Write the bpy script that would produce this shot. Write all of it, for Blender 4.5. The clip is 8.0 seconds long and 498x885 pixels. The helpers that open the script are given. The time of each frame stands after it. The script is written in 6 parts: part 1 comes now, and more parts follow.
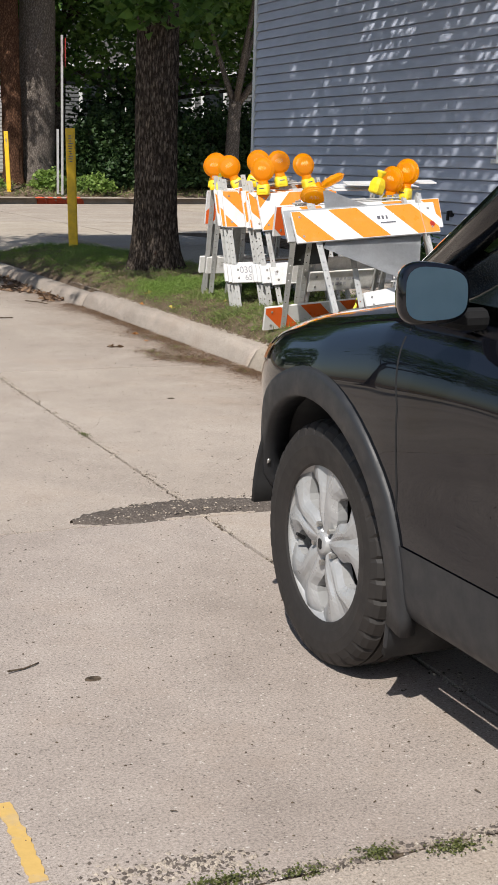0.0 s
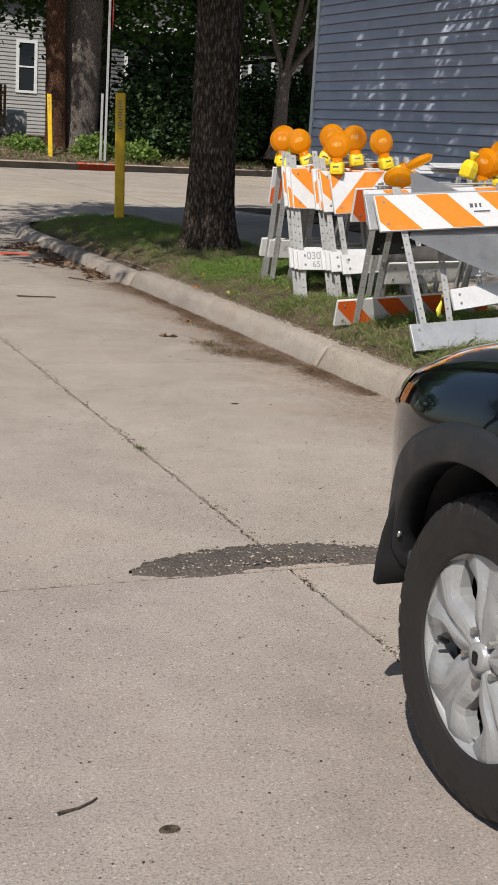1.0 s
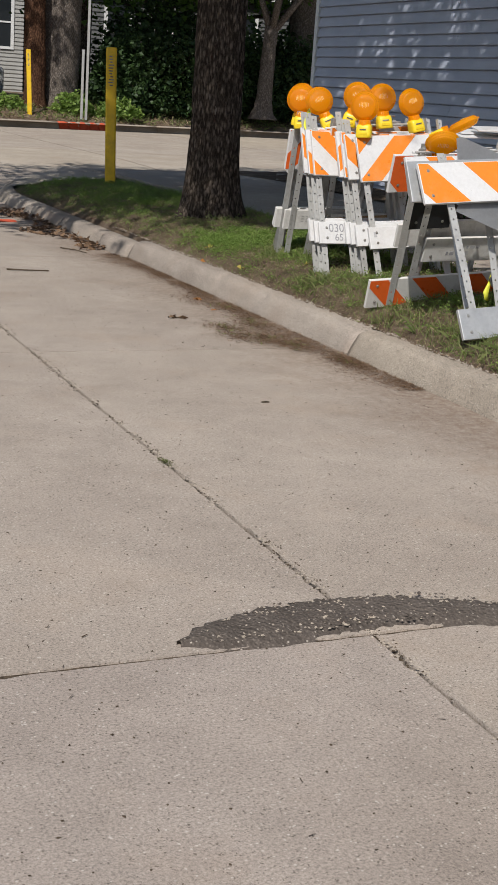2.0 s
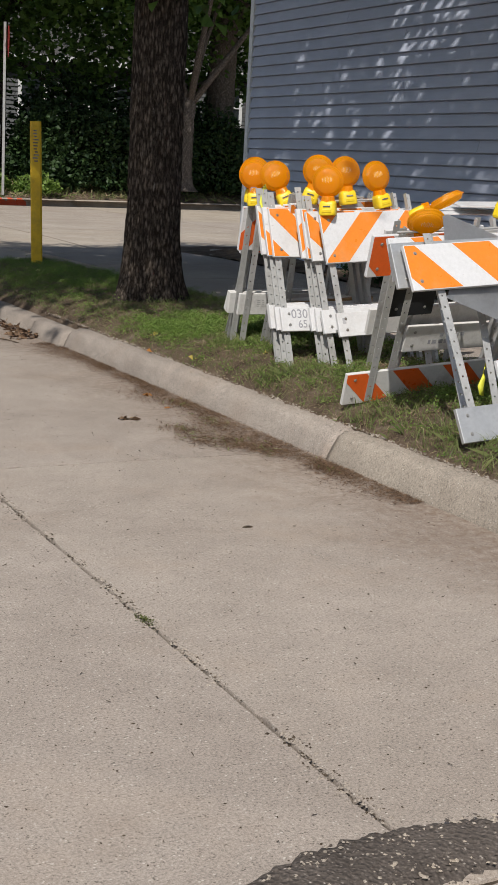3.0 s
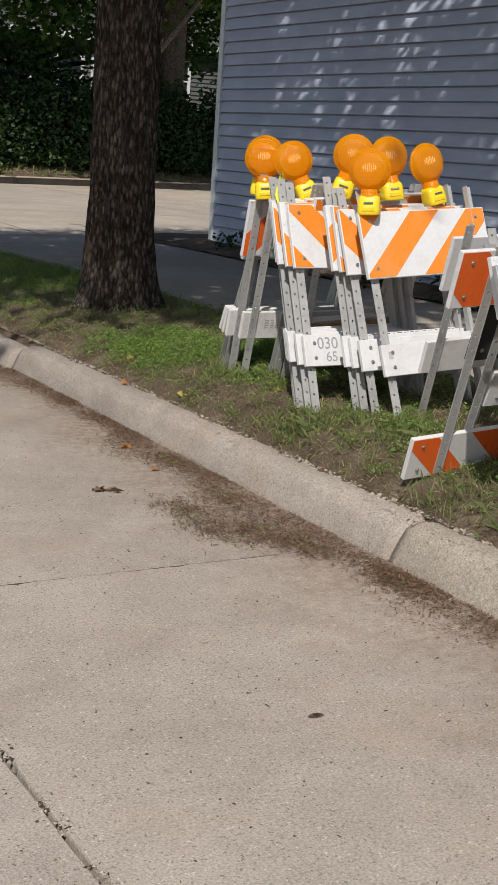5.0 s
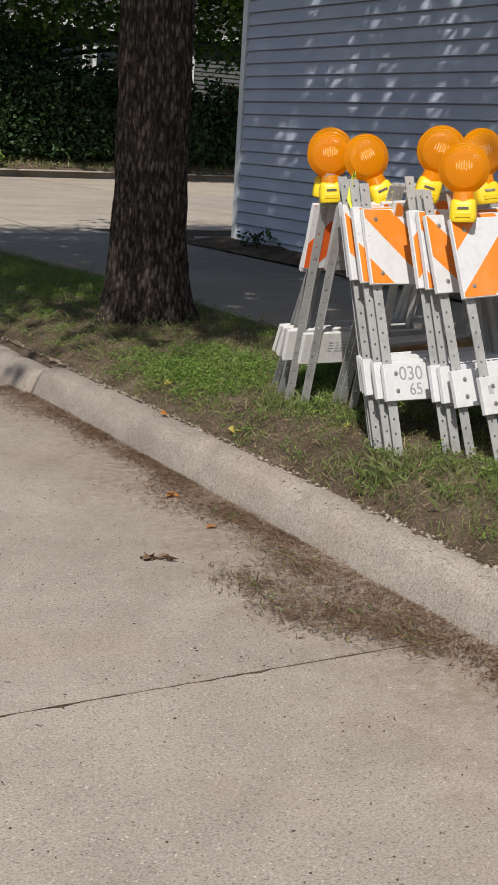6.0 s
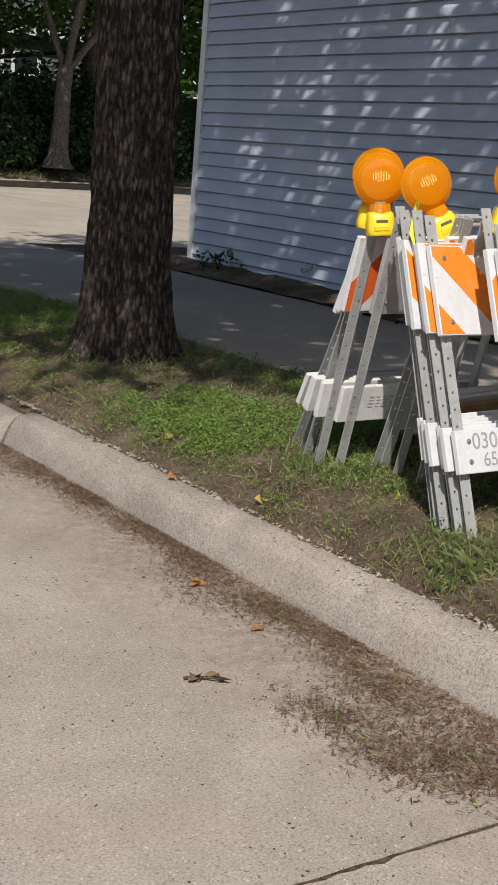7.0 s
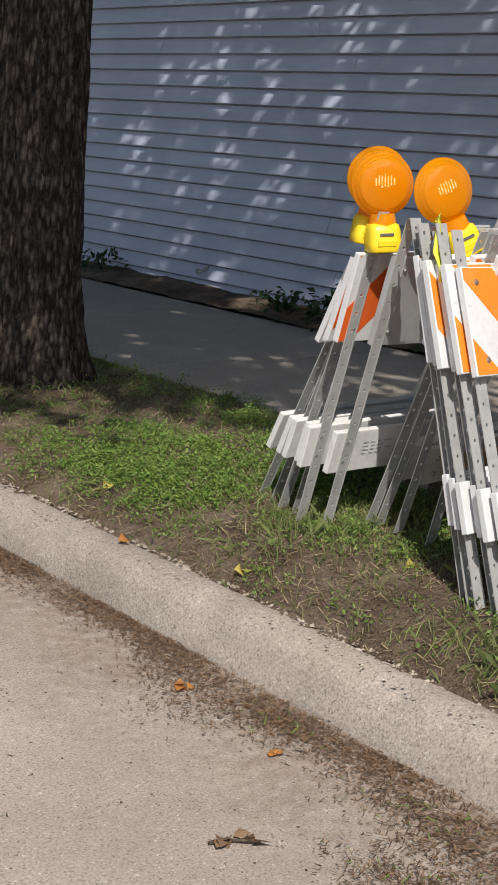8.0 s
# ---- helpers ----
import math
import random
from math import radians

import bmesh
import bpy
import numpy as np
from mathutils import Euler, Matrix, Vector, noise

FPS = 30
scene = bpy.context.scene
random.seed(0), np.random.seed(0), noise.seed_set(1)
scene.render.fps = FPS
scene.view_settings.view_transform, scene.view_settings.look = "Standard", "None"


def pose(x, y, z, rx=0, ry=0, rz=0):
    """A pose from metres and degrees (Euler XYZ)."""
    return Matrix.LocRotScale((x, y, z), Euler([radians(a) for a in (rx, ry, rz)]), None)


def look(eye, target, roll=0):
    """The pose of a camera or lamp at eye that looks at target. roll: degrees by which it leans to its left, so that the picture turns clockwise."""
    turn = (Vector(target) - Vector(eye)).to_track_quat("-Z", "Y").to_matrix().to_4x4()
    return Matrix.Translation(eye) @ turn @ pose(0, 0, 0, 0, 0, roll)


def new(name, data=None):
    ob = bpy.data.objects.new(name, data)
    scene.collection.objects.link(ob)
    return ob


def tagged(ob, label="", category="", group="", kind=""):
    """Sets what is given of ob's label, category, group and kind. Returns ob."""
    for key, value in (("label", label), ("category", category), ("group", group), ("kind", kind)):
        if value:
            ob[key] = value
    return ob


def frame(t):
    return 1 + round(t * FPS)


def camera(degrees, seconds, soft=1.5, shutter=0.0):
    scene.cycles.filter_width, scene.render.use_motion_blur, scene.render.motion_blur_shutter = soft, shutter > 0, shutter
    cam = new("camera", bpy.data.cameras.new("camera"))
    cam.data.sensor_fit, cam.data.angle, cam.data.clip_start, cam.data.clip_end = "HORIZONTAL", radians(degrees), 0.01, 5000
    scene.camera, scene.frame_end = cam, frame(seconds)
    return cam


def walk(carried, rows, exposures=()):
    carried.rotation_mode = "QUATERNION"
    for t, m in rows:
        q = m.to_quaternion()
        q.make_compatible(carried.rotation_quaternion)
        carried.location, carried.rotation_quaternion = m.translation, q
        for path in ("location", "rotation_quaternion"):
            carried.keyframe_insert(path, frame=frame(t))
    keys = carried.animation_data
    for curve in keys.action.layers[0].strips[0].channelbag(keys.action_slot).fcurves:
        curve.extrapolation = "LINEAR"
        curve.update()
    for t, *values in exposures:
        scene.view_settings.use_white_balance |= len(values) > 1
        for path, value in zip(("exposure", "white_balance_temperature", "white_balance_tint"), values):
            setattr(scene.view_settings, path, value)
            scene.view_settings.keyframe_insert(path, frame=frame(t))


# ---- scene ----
cam = camera(21.7, 8.0)
PATH = [
    (0, (-1.75, -4.5, 1.268), (-0.948, -2.716, 0.85), 1.6),
    (0.5, (-1.661, -4.067, 1.275), (-0.938, -2.251, 0.849), 2.7),
    (1, (-1.607, -3.638, 1.281), (-0.847, -1.846, 0.819), 3.6),
    (1.2, (-1.583, -3.465, 1.256), (-0.842, -1.67, 0.781), 3.2),
    (2.3, (-1.482, -2.554, 1.261), (-0.657, -0.81, 0.734), 3.5),
    (2.5, (-1.439, -2.384, 1.259), (-0.58, -0.646, 0.768), 2.0),
    (3, (-1.395, -1.959, 1.274), (-0.488, -0.224, 0.864), 3.1),
    (3.5, (-1.308, -1.516, 1.272), (-0.327, 0.181, 0.871), 3.8),
    (4, (-1.172, -1.11, 1.302), (-0.254, 0.621, 0.901), 4.0),
    (4.5, (-1.046, -0.662, 1.289), (0.02, 0.984, 0.896), 4.4),
    (5, (-0.873, -0.254, 1.284), (0.115, 1.429, 0.845), 3.9),
    (5.2, (-0.839, -0.068, 1.27), (0.105, 1.64, 0.834), 4.4),
    (6.3, (-0.636, 0.876, 1.294), (0.37, 2.544, 0.84), 3.4),
    (6.5, (-0.641, 1.063, 1.291), (0.386, 2.723, 0.854), 3.8),
    (7, (-0.621, 1.51, 1.295), (0.485, 3.12, 0.864), 4.6),
    (7.5, (-0.544, 1.911, 1.318), (0.63, 3.47, 0.882), 4.5),
    (8, (-0.494, 2.391, 1.298), (0.808, 3.847, 0.867), 5.0),
]
walk(cam, [(t, look(e, a, r)) for t, e, a, r in PATH], [(0, 0.3), (0.5, 0.08), (1, -0.02), (2.5, -0.15), (5.0, -0.08), (7.0, 0.02), (8, 0.14)])

# ---------------------------------------------------------------- light
SUN_UP, SUN_AZ = 49.0, 38.5          # elevation; direction the light travels, from +y towards +x
world = bpy.data.worlds.new("world")
scene.world = world
world.use_nodes = True
wn = world.node_tree
wn.nodes.clear()
sky = wn.nodes.new("ShaderNodeTexSky")
sky.sky_type = "NISHITA"
sky.sun_disc = False
sky.sun_elevation = radians(SUN_UP)
sky.sun_rotation = radians(180 + SUN_AZ)
sky.air_density, sky.dust_density = 1.0, 1.2
bg = wn.nodes.new("ShaderNodeBackground")
bg.inputs["Strength"].default_value = 0.09
wo = wn.nodes.new("ShaderNodeOutputWorld")
wn.links.new(sky.outputs[0], bg.inputs[0])
wn.links.new(bg.outputs[0], wo.inputs[0])
sun = new("sun", bpy.data.lights.new("sun", "SUN"))
sun.data.energy, sun.data.angle, sun.data.color = 4.5, radians(0.53), (1.0, 0.955, 0.885)
ca, sa, ce, se = math.cos(radians(SUN_AZ)), math.sin(radians(SUN_AZ)), math.cos(radians(SUN_UP)), math.sin(radians(SUN_UP))
sun.matrix_world = look((-20 * sa * ce, -20 * ca * ce, 20 * se), (0, 0, 0))


# ---------------------------------------------------------------- materials
def rgb(c):
    return (*c, 1.0) if len(c) == 3 else tuple(c)


class Mat:
    """A principled material with a small node graph in object space."""

    def __init__(self, name, rough=0.8, metal=0.0, spec=0.5):
        self.m = bpy.data.materials.new(name)
        self.m.use_nodes = True
        self.t = self.m.node_tree
        self.b = self.t.nodes["Principled BSDF"]
        self.b.inputs["Roughness"].default_value = rough
        self.b.inputs["Metallic"].default_value = metal
        self.b.inputs["Specular IOR Level"].default_value = spec
        geo = self.t.nodes.new("ShaderNodeNewGeometry")
        self.pos = geo.outputs["Position"]
        self.island = geo.outputs["Random Per Island"]
        tc = self.t.nodes.new("ShaderNodeTexCoord")
        self.obj = tc.outputs["Object"]
        info = self.t.nodes.new("ShaderNodeObjectInfo")
        self.rand = info.outputs["Random"]

    def put(self, socket, v):
        if hasattr(v, "is_linked"):
            self.t.links.new(v, socket)
        else:
            socket.default_value = v

    def scaled(self, vec, s):
        n = self.t.nodes.new("ShaderNodeMapping")
        self.t.links.new(vec, n.inputs["Vector"])
        n.inputs["Scale"].default_value = s
        return n.outputs[0]

    def noise(self, scale, detail=4, rough=0.55, vec=None, distortion=0.0):
        n = self.t.nodes.new("ShaderNodeTexNoise")
        n.inputs["Scale"].default_value, n.inputs["Detail"].default_value = scale, detail
        n.inputs["Roughness"].default_value, n.inputs["Distortion"].default_value = rough, distortion
        self.t.links.new(vec or self.pos, n.inputs["Vector"])
        return n.outputs["Fac"]

    def voronoi(self, scale, vec=None, feature="F1"):
        n = self.t.nodes.new("ShaderNodeTexVoronoi")
        n.feature = feature
        n.inputs["Scale"].default_value = scale
        self.t.links.new(vec or self.pos, n.inputs["Vector"])
        return n.outputs["Distance"]

    def ramp(self, fac, stops):
        n = self.t.nodes.new("ShaderNodeValToRGB")
        while len(n.color_ramp.elements) < len(stops):
            n.color_ramp.elements.new(0.5)
        for e, (p, c) in zip(n.color_ramp.elements, stops):
            e.position, e.color = p, rgb(c if not isinstance(c, (int, float)) else (c, c, c))
        self.t.links.new(fac, n.inputs[0])
        return n.outputs[0]

    def mix(self, fac, a, b, mode="MIX"):
        n = self.t.nodes.new("ShaderNodeMix")
        n.data_type, n.blend_type = "RGBA", mode
        self.put(n.inputs["Factor"], fac)
        self.put(n.inputs["A"], rgb(a) if isinstance(a, tuple) else a)
        self.put(n.inputs["B"], rgb(b) if isinstance(b, tuple) else b)
        return n.outputs["Result"]

    def math(self, op, a, b=0.0):
        n = self.t.nodes.new("ShaderNodeMath")
        n.operation = op
        self.put(n.inputs[0], a)
        self.put(n.inputs[1], b)
        return n.outputs[0]

    def color(self, c):
        self.put(self.b.inputs["Base Color"], rgb(c) if isinstance(c, tuple) else c)
        return self

    def rough(self, v):
        self.put(self.b.inputs["Roughness"], v)
        return self

    def bump(self, height, strength=0.5, distance=0.01):
        n = self.t.nodes.new("ShaderNodeBump")
        n.inputs["Strength"].default_value, n.inputs["Distance"].default_value = strength, distance
        self.t.links.new(height, n.inputs["Height"])
        self.t.links.new(n.outputs[0], self.b.inputs["Normal"])
        return self


def concrete_mat(name, lo, hi, speck=0.5, warm=(0.36, 0.27, 0.2), bump=0.2, gutter=False, grain=0.5):
    k = Mat(name, 0.9, spec=0.25)
    big = k.ramp(k.noise(0.9, 5, 0.6), [(0.3, lo), (0.7, hi)])
    mid = k.ramp(k.noise(5, 6, 0.7), [(0.25, 0.84), (0.6, 1.0)])
    c = k.mix(1.0, big, mid, "MULTIPLY")
    fine = k.ramp(k.noise(150, 5, 0.85), [(0.38, 0.52), (0.5, 1.0), (0.64, 1.42)])
    c = k.mix(0.55 + 0.45 * grain, c, fine, "MULTIPLY")
    pit = k.ramp(k.noise(70, 6, 0.85), [(0.37, 0.25), (0.45, 1.0)])
    c = k.mix(0.8 * grain, c, pit, "MULTIPLY")
    crumb = k.ramp(k.voronoi(120), [(0.22, 1.0), (0.36, 0.0)])
    some = k.ramp(k.noise(60, 2), [(0.52, 0.0), (0.6, 0.75)])
    c = k.mix(k.math("MULTIPLY", crumb, some), c, (0.1, 0.085, 0.07))
    chip = k.ramp(k.voronoi(95), [(0.18, 1.0), (0.3, 0.0)])
    some = k.ramp(k.noise(47, 2), [(0.55, 0.0), (0.62, 0.7)])
    c = k.mix(k.math("MULTIPLY", chip, some), c, (0.66, 0.62, 0.56))
    st = k.ramp(k.noise(1.6, 5, 0.65), [(0.52, 0.0), (0.75, 0.35)])
    c = k.mix(st, c, warm, "MIX")
    spots = k.ramp(k.voronoi(55), [(0.08, 1.0), (0.16, 0.0)])
    keep = k.ramp(k.noise(9, 3), [(0.5, 0.0), (0.62, speck)])
    c = k.mix(k.math("MULTIPLY", spots, keep), c, (0.09, 0.08, 0.07))
    pale = k.ramp(k.voronoi(38), [(0.07, 1.0), (0.13, 0.0)])
    keep2 = k.ramp(k.noise(14, 2), [(0.55, 0.0), (0.66, 0.7)])
    c = k.mix(k.math("MULTIPLY", pale, keep2), c, (0.62, 0.59, 0.54))
    if gutter:
        # brown silt that washes along the kerb
        sx = k.t.nodes.new("ShaderNodeSeparateXYZ")
        k.t.links.new(k.pos, sx.inputs[0])
        near = k.ramp(k.math("ADD", k.math("MULTIPLY", sx.outputs[0], 0.5), k.math("MULTIPLY", k.noise(2.6, 5, 0.65), 0.42)), [(0.66, 0.0), (1.0, 0.75)])
        thick = k.ramp(k.noise(24, 5, 0.7), [(0.36, 0.2), (0.6, 1.0)])
        c = k.mix(k.math("MULTIPLY", near, thick), c, (0.17, 0.115, 0.08))
    c = k.mix(0.6, c, k.ramp(k.rand, [(0.0, (0.9, 0.89, 0.93)), (1.0, (1.05, 1.04, 1.0))]), "MULTIPLY")
    k.color(c)
    h = k.math("ADD", k.noise(120, 4, 0.7), k.math("MULTIPLY", k.noise(14, 4), 0.6))
    return k.bump(h, bump, 0.005).m


M = {}
M["road"] = concrete_mat("road_concrete", (0.335, 0.285, 0.247), (0.445, 0.388, 0.34), gutter=True)
M["cross"] = concrete_mat("cross_street_concrete", (0.37, 0.315, 0.26), (0.48, 0.42, 0.355))
M["walk"] = concrete_mat("walk_concrete", (0.33, 0.285, 0.245), (0.44, 0.39, 0.335), 0.3)
M["kerb"] = concrete_mat("kerb_concrete", (0.27, 0.23, 0.195), (0.45, 0.395, 0.335), 0.8, bump=0.4, grain=0.7)

k = Mat("asphalt_patch", 0.9, spec=0.3)
g = k.ramp(k.voronoi(110), [(0.1, (0.2, 0.17, 0.15)), (0.45, (0.06, 0.05, 0.044))])
pale = k.ramp(k.voronoi(60), [(0.1, 1.0), (0.2, 0.0)])
keep = k.ramp(k.noise(30, 2), [(0.4, 0.0), (0.5, 0.9)])
c = k.mix(k.math("MULTIPLY", pale, keep), k.mix(0.5, g, k.ramp(k.noise(8), [(0.3, (0.09, 0.074, 0.063)), (0.7, (0.18, 0.15, 0.13))])), (0.46, 0.41, 0.36))
M["asphalt"] = k.color(c).bump(k.math("ADD", k.voronoi(80), k.noise(90, 3)), 0.9, 0.006).m

k = Mat("joint_dirt", 0.95, spec=0.1)
M["joint"] = k.color(k.ramp(k.noise(40, 4, 0.7), [(0.3, (0.03, 0.023, 0.017)), (0.7, (0.15, 0.115, 0.085))])).bump(k.noise(150, 3), 0.8, 0.01).m

k = Mat("soil", 0.95, spec=0.1)
c = k.ramp(k.noise(5, 6, 0.7), [(0.3, (0.12, 0.085, 0.06)), (0.55, (0.25, 0.185, 0.135)), (0.75, (0.38, 0.305, 0.235))])
c = k.mix(0.8, c, k.ramp(k.noise(90, 4, 0.7), [(0.3, 0.55), (0.7, 1.15)]), "MULTIPLY")
M["soil"] = k.color(c).bump(k.math("ADD", k.noise(60, 5, 0.7), k.noise(200, 2)), 1.0, 0.02).m

k = Mat("far_ground", 0.95, spec=0.1)
M["ground"] = k.color(k.ramp(k.noise(0.8, 6, 0.7), [(0.3, (0.05, 0.07, 0.025)), (0.55, (0.1, 0.1, 0.045)), (0.75, (0.19, 0.15, 0.09))])).bump(k.noise(20, 4), 0.6, 0.05).m


def leaf_mat(name, dark, light, trans=0.25):
    q = Mat(name, 0.55, spec=0.35)
    q.color(q.ramp(q.island, [(0.0, dark), (1.0, light)]))
    t2 = q.t.nodes.new("ShaderNodeBsdfTranslucent")
    q.t.links.new(q.ramp(q.island, [(0.0, tuple(min(1, v * 1.6) for v in dark)), (1.0, tuple(min(1, v * 1.7) for v in light))]), t2.inputs[0])
    mx = q.t.nodes.new("ShaderNodeMixShader")
    mx.inputs[0].default_value = trans
    out = q.t.nodes["Material Output"]
    q.t.links.new(q.b.outputs[0], mx.inputs[1])
    q.t.links.new(t2.outputs[0], mx.inputs[2])
    q.t.links.new(mx.outputs[0], out.inputs[0])
    return q.m


M["leaf"] = leaf_mat("crown_leaf", (0.04, 0.085, 0.016), (0.1, 0.18, 0.035), 0.4)
M["bush"] = leaf_mat("bush_leaf", (0.012, 0.032, 0.01), (0.045, 0.085, 0.024), 0.2)
M["weed"] = leaf_mat("weed_leaf", (0.09, 0.16, 0.03), (0.25, 0.35, 0.085), 0.35)
M["moss"] = leaf_mat("moss_leaf", (0.05, 0.06, 0.015), (0.11, 0.12, 0.035), 0.1)
M["grass"] = leaf_mat("grass_blade", (0.1, 0.14, 0.04), (0.26, 0.29, 0.115), 0.3)
M["dry"] = leaf_mat("dry_grass", (0.1, 0.065, 0.038), (0.46, 0.36, 0.22), 0.15)
M["litter"] = leaf_mat("dry_litter", (0.055, 0.031, 0.019), (0.25, 0.158, 0.095), 0.1)
M["leaf_orange"] = leaf_mat("fallen_leaf", (0.33, 0.11, 0.03), (0.46, 0.22, 0.06), 0.2)
M["leaf_yellow"] = leaf_mat("yellow_leaf", (0.5, 0.4, 0.08), (0.55, 0.45, 0.12), 0.2)


def bark_mat(name, lo, hi, pale):
    q = Mat(name, 0.95, spec=0.1)
    v = q.scaled(q.obj, (1, 1, 0.34))
    fl = q.ramp(q.voronoi(42, v), [(0.12, 1.0), (0.5, 0.0)])
    cr = q.math("ADD", q.math("MULTIPLY", q.noise(48, 6, 0.75, v, 0.4), 0.75), q.math("MULTIPLY", fl, 0.25))
    c2 = q.ramp(cr, [(0.34, lo), (0.6, hi)])
    p = q.ramp(q.noise(38, 3, 0.6, q.scaled(q.obj, (1, 1, 0.3))), [(0.67, 0.0), (0.76, 0.7)])
    c2 = q.mix(p, c2, pale)
    c2 = q.mix(0.7, c2, q.ramp(q.noise(70, 3), [(0.3, 0.65), (0.7, 1.15)]), "MULTIPLY")
    return q.color(c2).bump(cr, 1.0, 0.03).m


M["bark"] = bark_mat("maple_bark", (0.03, 0.023, 0.018), (0.19, 0.152, 0.124), (0.36, 0.31, 0.27))
M["bark_grey"] = bark_mat("grey_bark", (0.09, 0.075, 0.065), (0.26, 0.225, 0.2), (0.38, 0.35, 0.32))
M["bark_brown"] = bark_mat("split_wood", (0.05, 0.025, 0.016), (0.19, 0.1, 0.06), (0.26, 0.18, 0.13))

k = Mat("blue_grey_siding", 0.55, spec=0.35)
v = k.scaled(k.pos, (1, 0.12, 1))
c = k.mix(k.ramp(k.noise(2.2, 5, 0.6), [(0.3, 0.0), (0.7, 1.0)]), (0.43, 0.465, 0.57), (0.5, 0.535, 0.64))
c = k.mix(0.5, c, k.ramp(k.noise(30, 4, 0.6, v), [(0.3, 0.85), (0.7, 1.06)]), "MULTIPLY")
c = k.mix(0.25, c, k.ramp(k.rand, [(0, 0.86), (1, 1.08)]), "MULTIPLY")
M["siding"] = k.color(c).bump(k.noise(45, 4, 0.6, v), 0.25, 0.003).m


def paint_mat(name, col, rough=0.45, dirt=(0.2, 0.17, 0.13), amount=0.35, scratch=0.0, metal=0.0):
    q = Mat(name, rough, metal)
    c2 = q.mix(q.ramp(q.noise(7, 6, 0.7), [(0.5, 0.0), (0.78, amount)]), col, dirt)
    c2 = q.mix(0.4, c2, q.ramp(q.noise(60, 4, 0.7), [(0.3, 0.8), (0.65, 1.05)]), "MULTIPLY")
    if scratch:
        s = q.ramp(q.noise(25, 6, 0.8, q.scaled(q.obj, (1, 1, 4))), [(0.62, 0.0), (0.7, scratch)])
        c2 = q.mix(s, c2, (0.3, 0.27, 0.25))
    return q.color(c2).rough(q.ramp(q.noise(18, 4), [(0.3, max(0.05, rough - 0.12)), (0.7, min(1.0, rough + 0.15))])).bump(q.noise(80, 3), 0.12, 0.002).m


M["trim"] = paint_mat("white_trim", (0.74, 0.75, 0.76))
M["white"] = paint_mat("white_panel", (0.7, 0.7, 0.71), 0.4, (0.42, 0.38, 0.33), 0.35, 0.5)
M["white_dirty"] = paint_mat("dirty_white_panel", (0.68, 0.67, 0.65), 0.5, (0.25, 0.22, 0.18), 0.6, 0.6)
M["orange"] = paint_mat("orange_sheeting", (0.86, 0.25, 0.025), 0.35, (0.75, 0.4, 0.2), 0.45, 0.25)
# the same orange darkened and reddened for rear faces in shade
M["orange_shaded"] = paint_mat("deep_orange_sheeting", (0.78, 0.13, 0.02), 0.35, (0.5, 0.16, 0.06), 0.35, 0.2)
M["alu"] = paint_mat("grey_aluminium", (0.52, 0.53, 0.54), 0.42, (0.3, 0.3, 0.3), 0.4, 0.2, 0.55)
M["steel"] = paint_mat("galvanised_steel", (0.5, 0.5, 0.49), 0.5, (0.2, 0.18, 0.155), 0.6, 0.3, 0.35)
M["bolt"] = paint_mat("bolt_steel", (0.45, 0.44, 0.42), 0.4, (0.2, 0.14, 0.1), 0.5, 0, 0.8)
M["ink"] = paint_mat("worn_black_ink", (0.1, 0.1, 0.12), 0.7, (0.6, 0.6, 0.6), 1.0, 0.6)
M["faded_ink"] = paint_mat("faded_ink", (0.33, 0.33, 0.36), 0.7, (0.66, 0.66, 0.66), 1.0, 0.8)
M["red_ink"] = paint_mat("red_ink", (0.35, 0.02, 0.01), 0.5)
M["yellow"] = paint_mat("yellow_plastic", (0.85, 0.62, 0.02), 0.4, (0.45, 0.32, 0.05), 0.3)
M["yellow_post"] = paint_mat("yellow_post_paint", (0.78, 0.5, 0.015), 0.45, (0.25, 0.15, 0.03), 0.45, 0.3)
M["ribbon"] = paint_mat("yellow_green_ribbon", (0.75, 0.75, 0.06), 0.5)
M["rubber"] = paint_mat("tyre_rubber", (0.016, 0.0135, 0.0125), 0.65, (0.038, 0.031, 0.027), 0.5)
M["cladding"] = paint_mat("grey_cladding", (0.022, 0.023, 0.026), 0.5, (0.04, 0.04, 0.04), 0.35)
M["dark"] = paint_mat("dark_plastic", (0.007, 0.007, 0.008), 0.7, (0.014, 0.013, 0.012), 0.35)
M["marker"] = paint_mat("dull_amber_marker", (0.3, 0.1, 0.02), 0.25, (0.2, 0.08, 0.03), 0.3)
M["rim"] = paint_mat("silver_alloy", (0.4, 0.402, 0.405), 0.34, (0.35, 0.33, 0.3), 0.2, 0, 0.3)
M["red_sign"] = paint_mat("red_sign", (0.5, 0.03, 0.025), 0.4)
M["red_paint"] = paint_mat("red_kerb_paint", (0.62, 0.09, 0.035), 0.8, (0.4, 0.2, 0.14), 0.5, 0.5)
M["yellow_mark"] = paint_mat("yellow_road_paint", (0.58, 0.38, 0.12), 0.9, (0.42, 0.35, 0.27), 1.0, 0.9)

